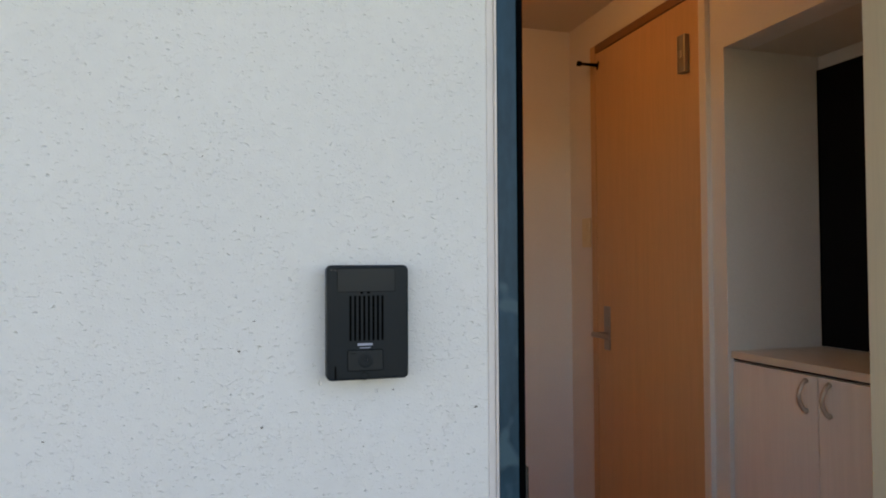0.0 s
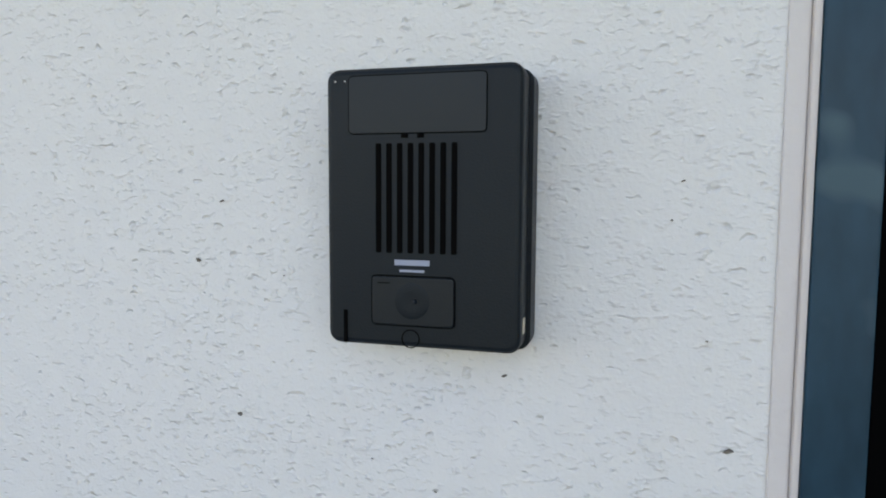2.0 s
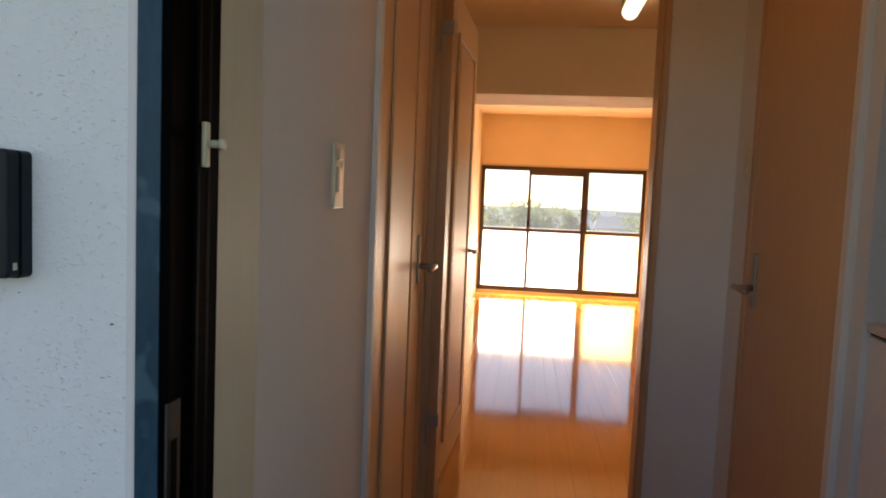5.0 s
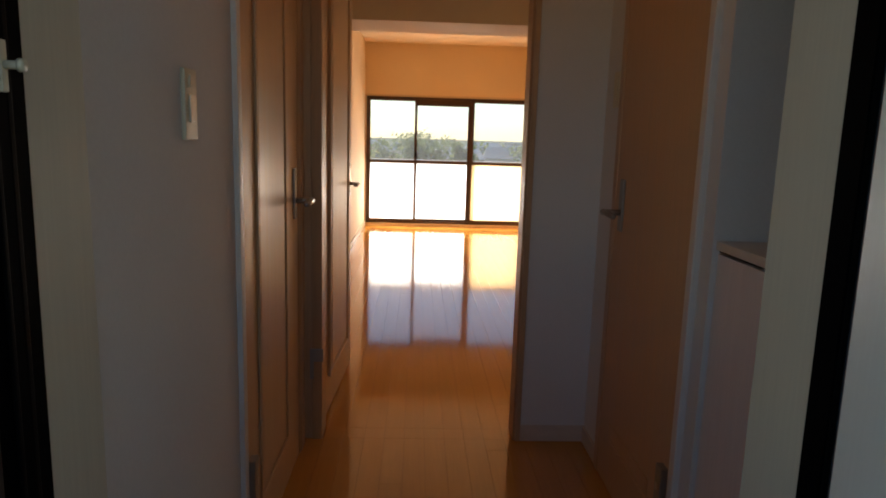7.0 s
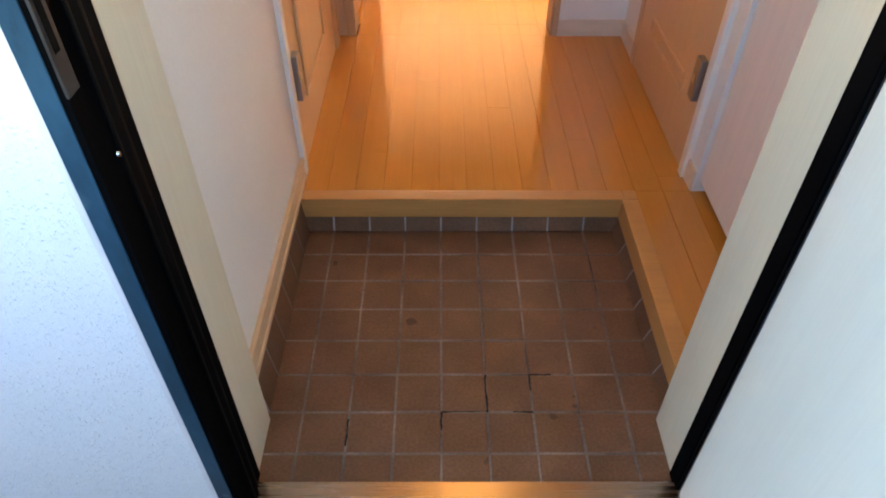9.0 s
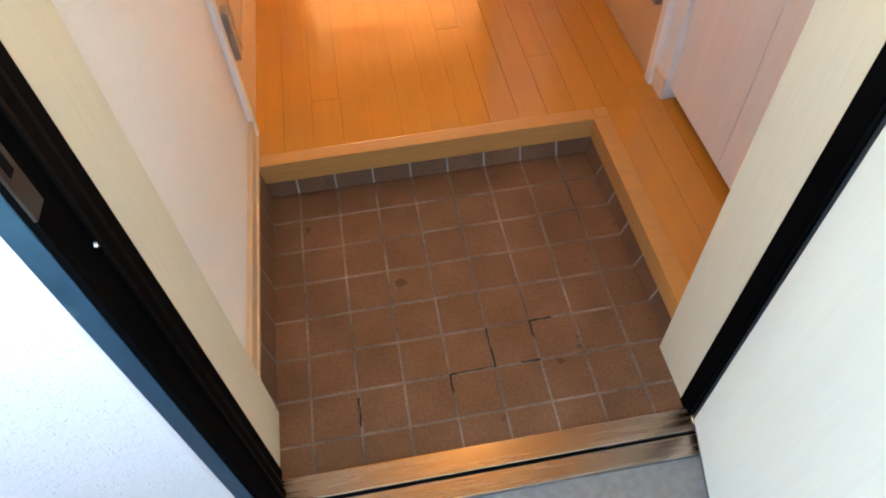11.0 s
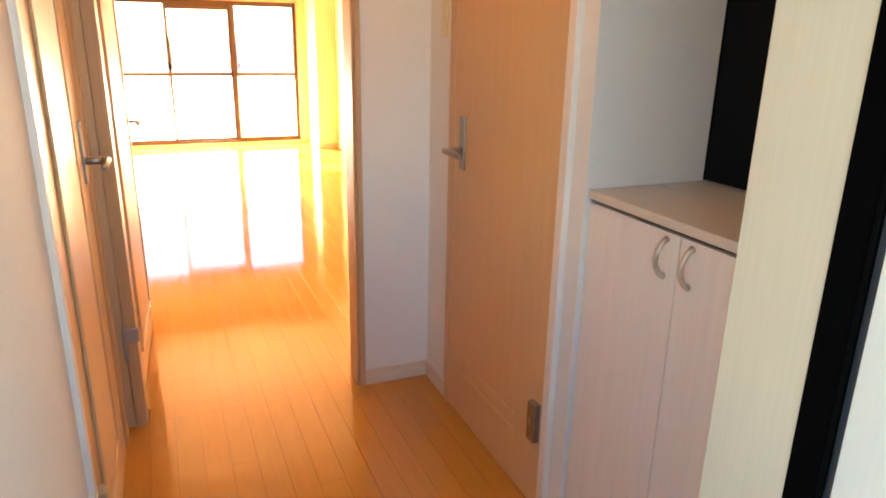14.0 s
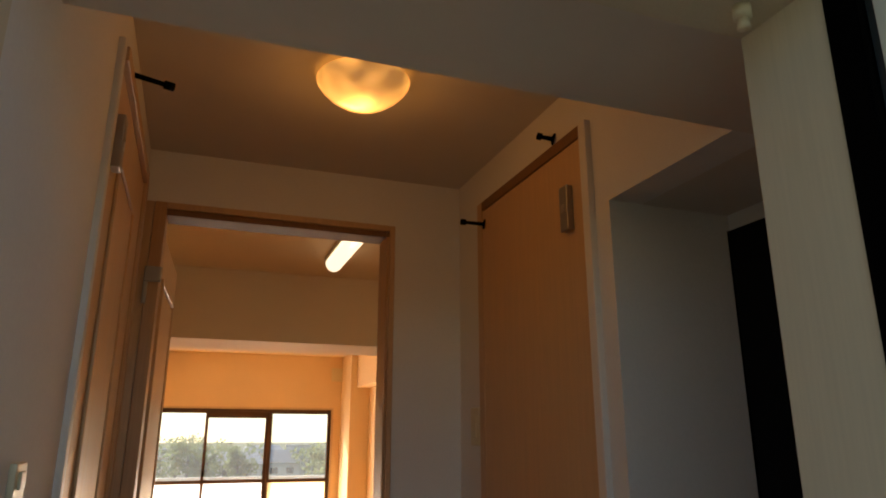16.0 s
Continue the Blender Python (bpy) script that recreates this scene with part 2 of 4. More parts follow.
LEAF = mat("leaf", (0.12, 0.13, 0.08), 0.7, var=0.25, scale=(0.6, 0.6, 0.6), island=0.35)
lt = LEAF.node_tree
lb = lt.nodes["Principled BSDF"]
through_leaf = lt.nodes.new("ShaderNodeBsdfTranslucent")
through_leaf.inputs["Color"].default_value = (0.34, 0.40, 0.17, 1)
leaf_mix = lt.nodes.new("ShaderNodeMixShader")
leaf_mix.inputs[0].default_value = 0.55
lt.links.new(lb.outputs[0], leaf_mix.inputs[1])
lt.links.new(through_leaf.outputs[0], leaf_mix.inputs[2])
lt.links.new(leaf_mix.outputs[0], lt.nodes["Material Output"].inputs["Surface"])
BARK = mat("bark", (0.12, 0.09, 0.07), 0.9, var=0.2)
FIELD = mat("field", (0.16, 0.17, 0.09), 0.95, var=0.3, scale=(0.05, 0.05, 0.05), fine=0.2, fine_scale=12)
HOUSE = mat("house_render", (0.62, 0.60, 0.57), 0.9, var=0.08, obj=0.2)
ROOF = mat("roof_slate", (0.34, 0.36, 0.39), 0.8, var=0.15, obj=0.3)
PANE = mat("dark_pane", (0.05, 0.06, 0.07), 0.2)
LAMPGLOW = glow("warm_shade", (1.0, 0.42, 0.08), 0.55)
ln = LAMPGLOW.node_tree
# noise in the glow imitates the bulb's bright wedge and dimmer amber
hotspot = ln.nodes.new("ShaderNodeTexNoise")
hotspot.inputs["Scale"].default_value, hotspot.inputs["Detail"].default_value = 9.0, 2.0
hotspot_co = ln.nodes.new("ShaderNodeTexCoord")
ln.links.new(hotspot_co.outputs["Object"], hotspot.inputs["Vector"])
hotspot_r = ln.nodes.new("ShaderNodeMapRange")
hotspot_r.inputs[1].default_value, hotspot_r.inputs[2].default_value = 0.35, 0.7
hotspot_r.inputs[3].default_value, hotspot_r.inputs[4].default_value = 0.22, 1.0
ln.links.new(hotspot.outputs["Fac"], hotspot_r.inputs[0])
ln.links.new(hotspot_r.outputs[0], ln.nodes["Principled BSDF"].inputs["Emission Strength"])
TUBEGLOW = glow("tube_cover", (1.0, 0.88, 0.66), 0.95)


# ---- mesh helpers ----
def box(bm, x0, x1, y0, y1, z0, z1, bev=0.0):
    r = bmesh.ops.create_cube(bm, size=1.0)
    vs = r["verts"]
    for v in vs:
        v.co = Vector(((x0 + x1) / 2 + v.co.x * (x1 - x0), (y0 + y1) / 2 + v.co.y * (y1 - y0), (z0 + z1) / 2 + v.co.z * (z1 - z0)))
    if bev:
        es = {e for v in vs for e in v.link_edges}
        bmesh.ops.bevel(bm, geom=list(es), offset=bev, segments=2, affect="EDGES", profile=0.6)
    return bm


def boxes(*bs, bev=0.0):
    bm = bmesh.new()
    for b in bs:
        box(bm, *b, bev=bev)
    return bm


def cyl(bm, p, q, r, r2=None, seg=20):
    p, q = Vector(p), Vector(q)
    d = q - p
    m = Matrix.Translation((p + q) / 2) @ d.to_track_quat("Z", "Y").to_matrix().to_4x4()
    bmesh.ops.create_cone(bm, cap_ends=True, segments=seg, radius1=r, radius2=r if r2 is None else r2, depth=d.length, matrix=m)
    return bm


def tube(bm, pts, r, seg=10):
    """A round bar along points."""
    rings = []
    for i, p in enumerate(pts):
        a = Vector(pts[max(0, i - 1)])
        b = Vector(pts[min(len(pts) - 1, i + 1)])
        q = (b - a).to_track_quat("Z", "Y")
        rr = r[i] if isinstance(r, (list, tuple)) else r
        rings.append([bm.verts.new(Vector(p) + q @ Vector((rr * math.cos(k * math.tau / seg), rr * math.sin(k * math.tau / seg), 0))) for k in range(seg)])
    for A, B in zip(rings, rings[1:]):
        for k in range(seg):
            bm.faces.new((A[k], A[(k + 1) % seg], B[(k + 1) % seg], B[k]))
    bm.faces.new(rings[0][::-1])
    bm.faces.new(rings[-1])
    return bm


def revolve(bm, prof, c=(0, 0, 0), seg=40):
    """A turned form from (radius, height) pairs round the upright axis."""
    rings = [[bm.verts.new((c[0] + r * math.cos(k * math.tau / seg), c[1] + r * math.sin(k * math.tau / seg), c[2] + z)) for k in range(seg)] for r, z in prof]
    for A, B in zip(rings, rings[1:]):
        for k in range(seg):
            bm.faces.new((A[k], A[(k + 1) % seg], B[(k + 1) % seg], B[k]))
    return bm


def mesh_of(name, bm, material, smooth=False):
    bmesh.ops.recalc_face_normals(bm, faces=bm.faces)
    me = bpy.data.meshes.new(name)
    bm.to_mesh(me)
    bm.free()
    me.materials.append(material)
    if smooth:
        for p in me.polygons:
            p.use_smooth = True
    return me


def part(name, bm, material, parent=None, label="", smooth=False):
    ob = new(name, mesh_of(name, bm, material, smooth))
    if parent is not None:
        ob.parent = parent
    if label:
        ob["label"] = label
    return ob


def thing(name, label, category, at=None, group="", kind=""):
    e = new(name)
    e.empty_display_size = 0.1
    if at is not None:
        e.matrix_basis = at
    return tagged(e, label, category, group, kind)


def struct(name, bm, material, label, category, smooth=False):
    return tagged(part(name, bm, material, None, "", smooth), label, category, "", "structure")


# ---- plan, in metres; z = 0 is the tiled entrance floor ----
F = 0.118            # wooden floor
WY = -0.186          # outer wall face
XL, XR = -0.422, 0.750   # corridor walls
YE = 1.845            # end wall of the corridor
JL, JR = -0.397, 0.500   # entrance reveal
JB = 0.088           # its inner end
HZ = 2.10            # entrance soffit
HY = 0.372           # its inner edge
CZ = 2.50            # corridor ceiling
RY = 0.803           # far wall of the cabinet recess
RX = 1.125           # back of the recess
LZ = 2.55            # living room ceiling
YW = 8.41            # window wall
LX0, LX1 = -0.69, 1.88
DT = 2.262            # height of the end doorway
DS = 2.32            # side door height

# walls
struct("wall_entrance", boxes((-3.0, -0.404, WY, 0.0, -0.3, 2.75), (0.57, 3.0, WY, 0.0, -0.3, 2.75), (-0.41, 0.57, WY, 0.0, 2.135, 2.75)),
       STUCCO, "off-white trowelled stucco outer wall beside the entrance", "wall")
struct("wall_left", boxes((XL - 0.1, XL, 0.004, 0.87, -0.05, CZ), (XL - 0.1, XL, 1.79, YE, -0.05, CZ), (XL - 0.1, XL, 0.87, 1.79, DS + 0.03, CZ)),
       PAPER, "white papered corridor wall with a door in it", "wall")
struct("wall_right", boxes((XR, XR + 0.1, RY, 0.895, F - 0.1, CZ), (XR, XR + 0.1, 1.625, YE, F - 0.1, CZ), (XR, XR + 0.1, 0.895, 1.625, DS + 0.03, CZ),
                           (XR, XR + 0.1, HY, RY, HZ, CZ)),
       PAPER, "white papered corridor wall with a toilet door", "wall")
struct("wall_recess", boxes((XR + 0.1, RX + 0.1, RY, RY + 0.08, F - 0.1, HZ + 0.1), (RX + 0.004, RX + 0.1, 0.0, RY, F - 0.1, HZ + 0.1)),
       PAPER, "white papered wall of the shoe cabinet recess", "wall")
struct("wall_end", boxes((LX0 - 0.1, -0.38, YE, YE + 0.1, F - 0.1, LZ), (0.474, LX1 + 0.1, YE, YE + 0.1, F - 0.1, LZ), (-0.38, 0.474, YE, YE + 0.1, DT + 0.03, LZ)),
       PAPER, "white papered end wall with the living room doorway", "wall")
# the living room's paper carries the floor's orange bounce in its colour
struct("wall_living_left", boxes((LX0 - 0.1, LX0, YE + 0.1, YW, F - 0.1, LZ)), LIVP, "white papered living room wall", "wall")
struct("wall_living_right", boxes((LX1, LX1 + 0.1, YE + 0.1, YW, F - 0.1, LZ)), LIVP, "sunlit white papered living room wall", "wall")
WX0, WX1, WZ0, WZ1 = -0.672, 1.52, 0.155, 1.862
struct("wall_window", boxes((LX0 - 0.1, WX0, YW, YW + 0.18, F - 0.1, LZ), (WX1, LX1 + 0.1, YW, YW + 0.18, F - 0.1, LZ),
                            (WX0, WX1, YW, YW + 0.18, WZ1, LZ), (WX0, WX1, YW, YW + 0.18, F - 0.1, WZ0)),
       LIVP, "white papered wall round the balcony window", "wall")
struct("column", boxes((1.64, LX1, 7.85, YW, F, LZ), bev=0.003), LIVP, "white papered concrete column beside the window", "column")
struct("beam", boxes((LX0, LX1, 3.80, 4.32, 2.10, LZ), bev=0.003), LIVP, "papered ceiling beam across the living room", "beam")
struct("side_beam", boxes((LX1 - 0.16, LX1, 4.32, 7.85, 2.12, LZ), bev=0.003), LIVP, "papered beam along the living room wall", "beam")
struct("ceiling_corridor", boxes((XL, XR, HY, YE, CZ, CZ + 0.05)), CEIL, "white papered corridor ceiling, dim warm lamp tone in its colour", "ceiling")
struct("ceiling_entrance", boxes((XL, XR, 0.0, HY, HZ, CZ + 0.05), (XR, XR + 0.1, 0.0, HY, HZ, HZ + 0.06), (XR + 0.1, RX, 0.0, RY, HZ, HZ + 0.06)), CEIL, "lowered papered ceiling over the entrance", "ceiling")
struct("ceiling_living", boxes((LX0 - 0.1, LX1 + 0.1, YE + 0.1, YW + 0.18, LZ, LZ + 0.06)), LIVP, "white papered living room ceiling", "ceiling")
# out of view; added to bounce light onto the outer wall
struct("soffit_corridor", boxes((-3.0, 3.0, -1.42, WY, 2.75, 2.9)), SOFFIT, "unseen cream soffit over the gallery, added to bounce warm light", "ceiling")
struct("gallery_floor", boxes((-3.0, 3.0, -1.42, -0.13, -0.3, -0.012)), CONC, "grey concrete gallery floor outside the door", "floor")
# out of view; its height sets how much sky reaches the wall
struct("parapet", boxes((-3.0, 3.0, -1.46, -1.32, -0.3, 1.02), bev=0.005), CONC, "unseen concrete parapet, added to shape the gallery's daylight", "parapet")
struct("subfloor", boxes((XL - 0.1, RX + 0.1, 0.765, YE + 0.1, F - 0.12, F - 0.006), (0.54, RX + 0.1, 0.0, 0.765, F - 0.12, F - 0.006), (LX0 - 0.1, LX1 + 0.1, YE + 0.1, YW, F - 0.12, F - 0.006)),
       JOINT, "dark joints under the boards", "floor")
struct("tile_bed", boxes((XL - 0.01, 0.545, -0.075, 0.772, -0.05, -0.0014)),
       GROUT, "pale grey mortar between the entrance tiles", "floor")

# ---- entrance frame ----
fr = thing("door_frame", "dark blue scuffed steel entrance door frame", "door frame", kind="structure")
part("outer_face", boxes((-0.411, -0.3855, WY - 0.007, WY + 0.004, 0.0, 2.16), (0.545, 0.575, WY - 0.007, WY + 0.004, 0.0, 2.16), (-0.3855, 0.545, WY - 0.007, WY + 0.004, 2.10, 2.16), bev=0.0012), BLUE, fr, "blue steel outer face with scuffs")
part("lip", boxes((-0.3854, -0.376, WY - 0.006, WY + 0.004, 0.0, 2.10), bev=0.001), BLACK, fr, "black inner lip")
part("caulk", boxes((-0.4145, -0.4112, WY - 0.006, WY + 0.002, 0.0, 2.16), bev=0.0012), CAULK, fr, "pinkish sealant bead")
part("sealant_band", boxes((-0.4235, -0.4146, WY - 0.0025, WY + 0.002, 0.0, 2.16), bev=0.001), BAND, fr, "pinkish off-white sealant band")
part("rebate", boxes((-0.412, -0.384, WY + 0.004, -0.098, 0.0, 2.14), (-0.412, -0.394, -0.098, -0.048, 0.0, 2.14), (0.497, 0.575, -0.088, -0.048, 0.0, 2.14), (0.552, 0.575, WY + 0.004, -0.088, 0.0, 2.14), (-0.384, 0.552, WY + 0.004, -0.048, 2.088, 2.14)), BLACK, fr, "black rebate")
part("seal", boxes((-0.394, -0.386, -0.094, -0.084, 0.02, 2.08), (-0.384, -0.380, -0.128, -0.120, 0.02, 2.08), (0.500, 0.545, -0.094, -0.086, 0.02, 2.08), bev=0.002), RUBBER, fr, "rubber seal")
part("strike_plate", boxes((-0.377, -0.3735, -0.1945, -0.169, 1.005, 1.158), bev=0.0008), DULL, fr, "worn steel strike plate")
part("strike_slot", boxes((-0.3745, -0.3728, -0.188, -0.177, 1.05, 1.118)), HOLE, fr)
bm = bmesh.new()
cyl(bm, (-0.384, -0.129, 0.895), (-0.381, -0.129, 0.895), 0.005, 0.004, 14)
part("screw", bm, STEEL, fr)
rv = thing("door_reveal", "cream wood-grain lining of the entrance opening", "door lining", kind="structure")
part("lining", boxes((-0.412, JL, -0.048, JB, 0.0, HZ), bev=0.0015), CREAM, rv)
part("lining", boxes((JR, 0.535, -0.048, JB, 0.0, HZ), bev=0.0015), CREAM, rv)
part("lining", boxes((JL, JR, -0.048, JB, 2.075, HZ)), CREAM, rv)
struct("wall_reveal_end", boxes((0.535, RX, 0.004, JB - 0.004, F - 0.1, HZ), (XL, -0.412, 0.004, JB - 0.004, 0, HZ)), PAPER, "papered wall end beside the entrance lining", "wall")

th = thing("threshold", "brushed steel door threshold with a dark groove", "threshold", kind="structure")
part("inner_plate", boxes((JL, JR, -0.125, -0.073, -0.02, 0.012), bev=0.002), ALU, th)
part("groove", boxes((JL, JR, -0.131, -0.124, -0.02, 0.004)), RUBBER, th)
part("outer_plate", boxes((-0.384, 0.498, -0.175, -0.130, -0.02, 0.004), bev=0.002), ALU, th)

# door guard stop on the frame
dg = thing("door_guard_stop", "small pale metal door guard stop on the frame", "door guard")
bm = boxes((-0.384, -0.378, -0.113, -0.102, 1.402, 1.452), bev=0.002)
part("plate", bm, IVORY, dg)
bm = bmesh.new()
cyl(bm, (-0.379, -0.1075, 1.428), (-0.362, -0.1075, 1.428), 0.0042)
cyl(bm, (-0.364, -0.1075, 1.428), (-0.359, -0.1075, 1.428), 0.0068, 0.0062)
part("stud", bm, IVORY, dg, "", True)

# ---- entrance door, standing open ----
dr = thing("entrance_door", "navy steel entrance door with a pale inner skin, standing open", "door", pose(0.500, -0.092, 0, 0, 0, 78))
part("leaf", boxes((-0.878, -0.004, -0.042, -0.003, 0.012, 2.085), bev=0.002), NAVY, dr, "navy blue outer skin")
part("inner_skin", boxes((-0.862, -0.018, -0.004, 0.0, 0.03, 2.07), bev=0.001), DOORIN, dr, "pale inner skin")
for x in (-0.762, -0.722):
    part("trim_strip", boxes((x - 0.004, x + 0.004, -0.046, -0.041, 0.02, 2.08), bev=0.001), BRASS, dr, "pale gold strip")
bm = bmesh.new()
cyl(bm, (-0.53, -0.046, 1.47), (-0.53, -0.041, 1.47), 0.008)
part("peephole", bm, STEEL, dr, "steel door viewer", True)
hd = part("handle", boxes((-0.835, -0.79, -0.095, -0.072, 1.0, 1.2), bev=0.008), PLASTIC, dr, "black grip of the pull handle")
part("side_plate", boxes((-0.842, -0.832, -0.08, -0.041, 1.0, 1.2), bev=0.003), BRASS, hd, "pale brass side")
part("side_plate", boxes((-0.80, -0.785, -0.08, -0.041, 0.98, 1.08), bev=0.003), BRASS, hd, "pale brass side")
part("lock_plate", boxes((-0.8795, -0.877, -0.034, -0.010, 0.98, 1.16)), BRASS, dr, "brass lock face on the edge")

# ---- doorphone on the outer wall ----
IX, IZ = -0.5795, 1.3455
ip = thing("doorphone", "dark grey plastic doorphone on the stucco wall", "doorphone", pose(IX, WY, IZ))
hw, hh = 0.047, 0.064


def rounded(bm, x0, x1, z0, z1, y0, y1, r, bev=0.0):
    """A plate with round corners, standing in the wall's plane from y0 (front) to y1 (back)."""
    pts = []
    for cx, cz, a0 in ((x1 - r, z1 - r, 0), (x0 + r, z1 - r, 90), (x0 + r, z0 + r, 180), (x1 - r, z0 + r, 270)):
        for k in range(6):
            a = radians(a0 + 18 * k)
            pts.append((cx + r * math.cos(a), cz + r * math.sin(a)))
    f = bm.faces.new([bm.verts.new((x, y1, z)) for x, z in pts])
    e = bmesh.ops.extrude_face_region(bm, geom=[f])
    vs = [g for g in e["geom"] if isinstance(g, bmesh.types.BMVert)]
    for v in vs:
        v.co.y = y0
    if bev:
        es = [ed for ed in bm.edges if ed.verts[0] in vs and ed.verts[1] in vs]
        bmesh.ops.bevel(bm, geom=es, offset=bev, segments=3, affect="EDGES", profile=0.5)
    return bm


bm = rounded(bmesh.new(), -hw + 0.003, hw + 0.0028, -hh - 0.0028, hh - 0.0005, -0.014, 0.0, 0.006)
part("back_case", bm, PLASTIC, ip)
bm = rounded(bmesh.new(), -hw + 0.0012, hw + 0.0008, -hh - 0.0016, hh, -0.031, -0.0155, 0.006, 0.003)
part("front_cover", bm, PLASTIC, ip)
part("name_panel", rounded(bmesh.new(), -0.0338, 0.0314, 0.0341, 0.0600, -0.0317, -0.030, 0.002), PLASTIC2, ip, "blank name plate window")
part("panel_gap", rounded(bmesh.new(), -0.0343, 0.0319, 0.0336, 0.0605, -0.0313, -0.030, 0.0024), HOLE, ip)
for i in range(8):
    x = -0.0207 + i * 0.0052
    part("slot", rounded(bmesh.new(), x, x + 0.0026, -0.0211, 0.0294, -0.0314, -0.030, 0.0006), HOLE, ip)
for x in (-0.0082, -0.0006):
    part("latch_hole", boxes((x, x + 0.0032, -0.0315, -0.030, 0.0317, 0.0336)), HOLE, ip)
part("print", boxes((-0.0115, 0.0055, -0.0314, -0.030, -0.0268, -0.0242)), PRINT, ip, "pale printed bar")
part("print", boxes((-0.0090, 0.0030, -0.0314, -0.030, -0.0299, -0.0288)), PRINT, ip, "pale printed bar")
part("button_gap", rounded(bmesh.new(), -0.0231, 0.0179, -0.0555, -0.0315, -0.0313, -0.030, 0.0026), HOLE, ip)
bt = part("call_button", rounded(bmesh.new(), -0.0225, 0.0173, -0.0549, -0.0321, -0.0322, -0.030, 0.002, 0.0006), PLASTIC2, ip)
bm = bmesh.new()
revolve(bm, [(0.0085, 0), (0.0075, 0.0003), (0.0045, 0.0002), (0.0012, 0.0), (0.0001, 0.0)], seg=28)
bmesh.ops.transform(bm, matrix=pose(-0.0026, -0.0323, -0.0432, 90), verts=bm.verts)
part("dish", bm, PLASTIC, bt, "", True)
# tiny plastic bead added for the glint at the button's centre
bm = bmesh.new()
bmesh.ops.create_uvsphere(bm, u_segments=10, v_segments=6, radius=0.0011, matrix=Matrix.Translation((-0.0012, -0.0325, -0.0432)))
part("lamp_dot", bm, PLASTIC2, bt)
part("drain_slot", boxes((-0.0372, -0.0354, -0.0316, -0.0285, -0.0648, -0.0490)), HOLE, ip)
bm = bmesh.new()
revolve(bm, [(0.0045, 0), (0.0045, 0.0004), (0.0040, 0.0004), (0.0040, 0)], seg=24)
bmesh.ops.transform(bm, matrix=pose(-0.0036, -0.0309, -0.0612, 90), verts=bm.verts)
part("screw_cover", bm, HOLE, ip)
part("button_mark", boxes((-0.0195, -0.0135, -0.0324, -0.0318, -0.0354, -0.0349)), HOLE, bt)
for x in (-0.0408, -0.0360):
    bm = bmesh.new()
    cyl(bm, (x, -0.0306, 0.0582), (x, -0.0312, 0.0582), 0.0005, 0.0004, 10)
    part("rivet", bm, HINGE, ip, "tiny pale rivet")
part("chip", boxes((0.0458, 0.0481, -0.0245, -0.0185, -0.0575, -0.0500), bev=0.0006), SILVER, ip, "pale chipped edge")

# dirt specks and nicks on the stucco
random.seed(5)
DIRT = mat("dirt_speck", (0.16, 0.14, 0.12), 0.9, var=0.3)
sp = thing("wall_specks", "small dark dirt specks and nicks on the stucco", "dirt", kind="stuff")
bm = bmesh.new()
for x, z, w in [(-0.719, 1.314, 0.0016), (-0.440, 1.235, 0.0022), (-0.817, 1.140, 0.0038), (-0.694, 1.228, 0.0018), (-0.544, 1.262, 0.0012), (-0.911, 1.229, 0.0015), (-0.703, 1.347, 0.0012)] + [(random.uniform(-1.3, -0.43), random.uniform(0.9, 1.75), random.uniform(0.0004, 0.0010)) for _ in range(60)]:
    a = random.uniform(-0.6, 0.9)
    vs = [bm.verts.new((x + math.cos(k) * w * random.uniform(0.6, 1.5) + a * math.sin(k) * w, WY - 0.0012, z + math.sin(k) * w * random.uniform(0.5, 0.9))) for k in (0, 1, 2, 3, 4, 5)]
    c = bm.verts.new((x, WY - 0.0003, z))
    for i in range(6):
        bm.faces.new((vs[i], vs[(i + 1) % 6], c))
part("specks", bm, DIRT, sp)

# ---- step edge, skirtings ----
struct("step_edge", boxes((XL, 0.5385, 0.757, 0.80, 0.051, F + 0.002), (0.532, 0.58, JB, 0.757, 0.051, F + 0.002), (0.5385, 0.58, 0.757, 0.80, 0.051, F + 0.002), bev=0.003), EDGE, "light oak edge board of the entrance step", "step edge")
sk = thing("skirting_left", "light wooden skirting along the entrance wall", "skirting", kind="structure")
part("board", boxes((XL, XL + 0.010, JB, 0.866, 0.122, 0.186), bev=0.0015), TRIM, sk)
part("bead", boxes((XL, XL + 0.015, JB, 0.866, 0.122, 0.137), bev=0.003), TRIM, sk)
part("bead", boxes((XL, XL + 0.013, JB, 0.866, 0.178, 0.190), bev=0.002), TRIM, sk)
sk = thing("skirting_end", "pale wooden skirting of the corridor end", "skirting", kind="structure")
part("board", boxes((0.478, XR, YE - 0.010, YE, F, F + 0.068), bev=0.0015), SKIRT, sk)
part("board", boxes((XR - 0.010, XR, 1.632, YE - 0.010, F, F + 0.068), bev=0.0015), SKIRT, sk)
part("board", boxes((XR - 0.008, XR, RY + 0.002, 0.895, F, F + 0.068), bev=0.0015), SKIRT, sk)
sk = thing("skirting_living", "light wooden skirting of the living room", "skirting", kind="structure")
part("board", boxes((LX1 - 0.012, LX1, YE + 0.1, 7.85, F, F + 0.065)), TRIM, sk)
part("board", boxes((LX0, LX0 + 0.012, YE + 0.1, YW, F, F + 0.065)), TRIM, sk)
part("board", boxes((1.64, LX1 - 0.012, 7.838, 7.85, F, F + 0.065)), TRIM, sk)
part("board", boxes((1.628, 1.64, 7.838, YW, F, F + 0.065)), TRIM, sk)
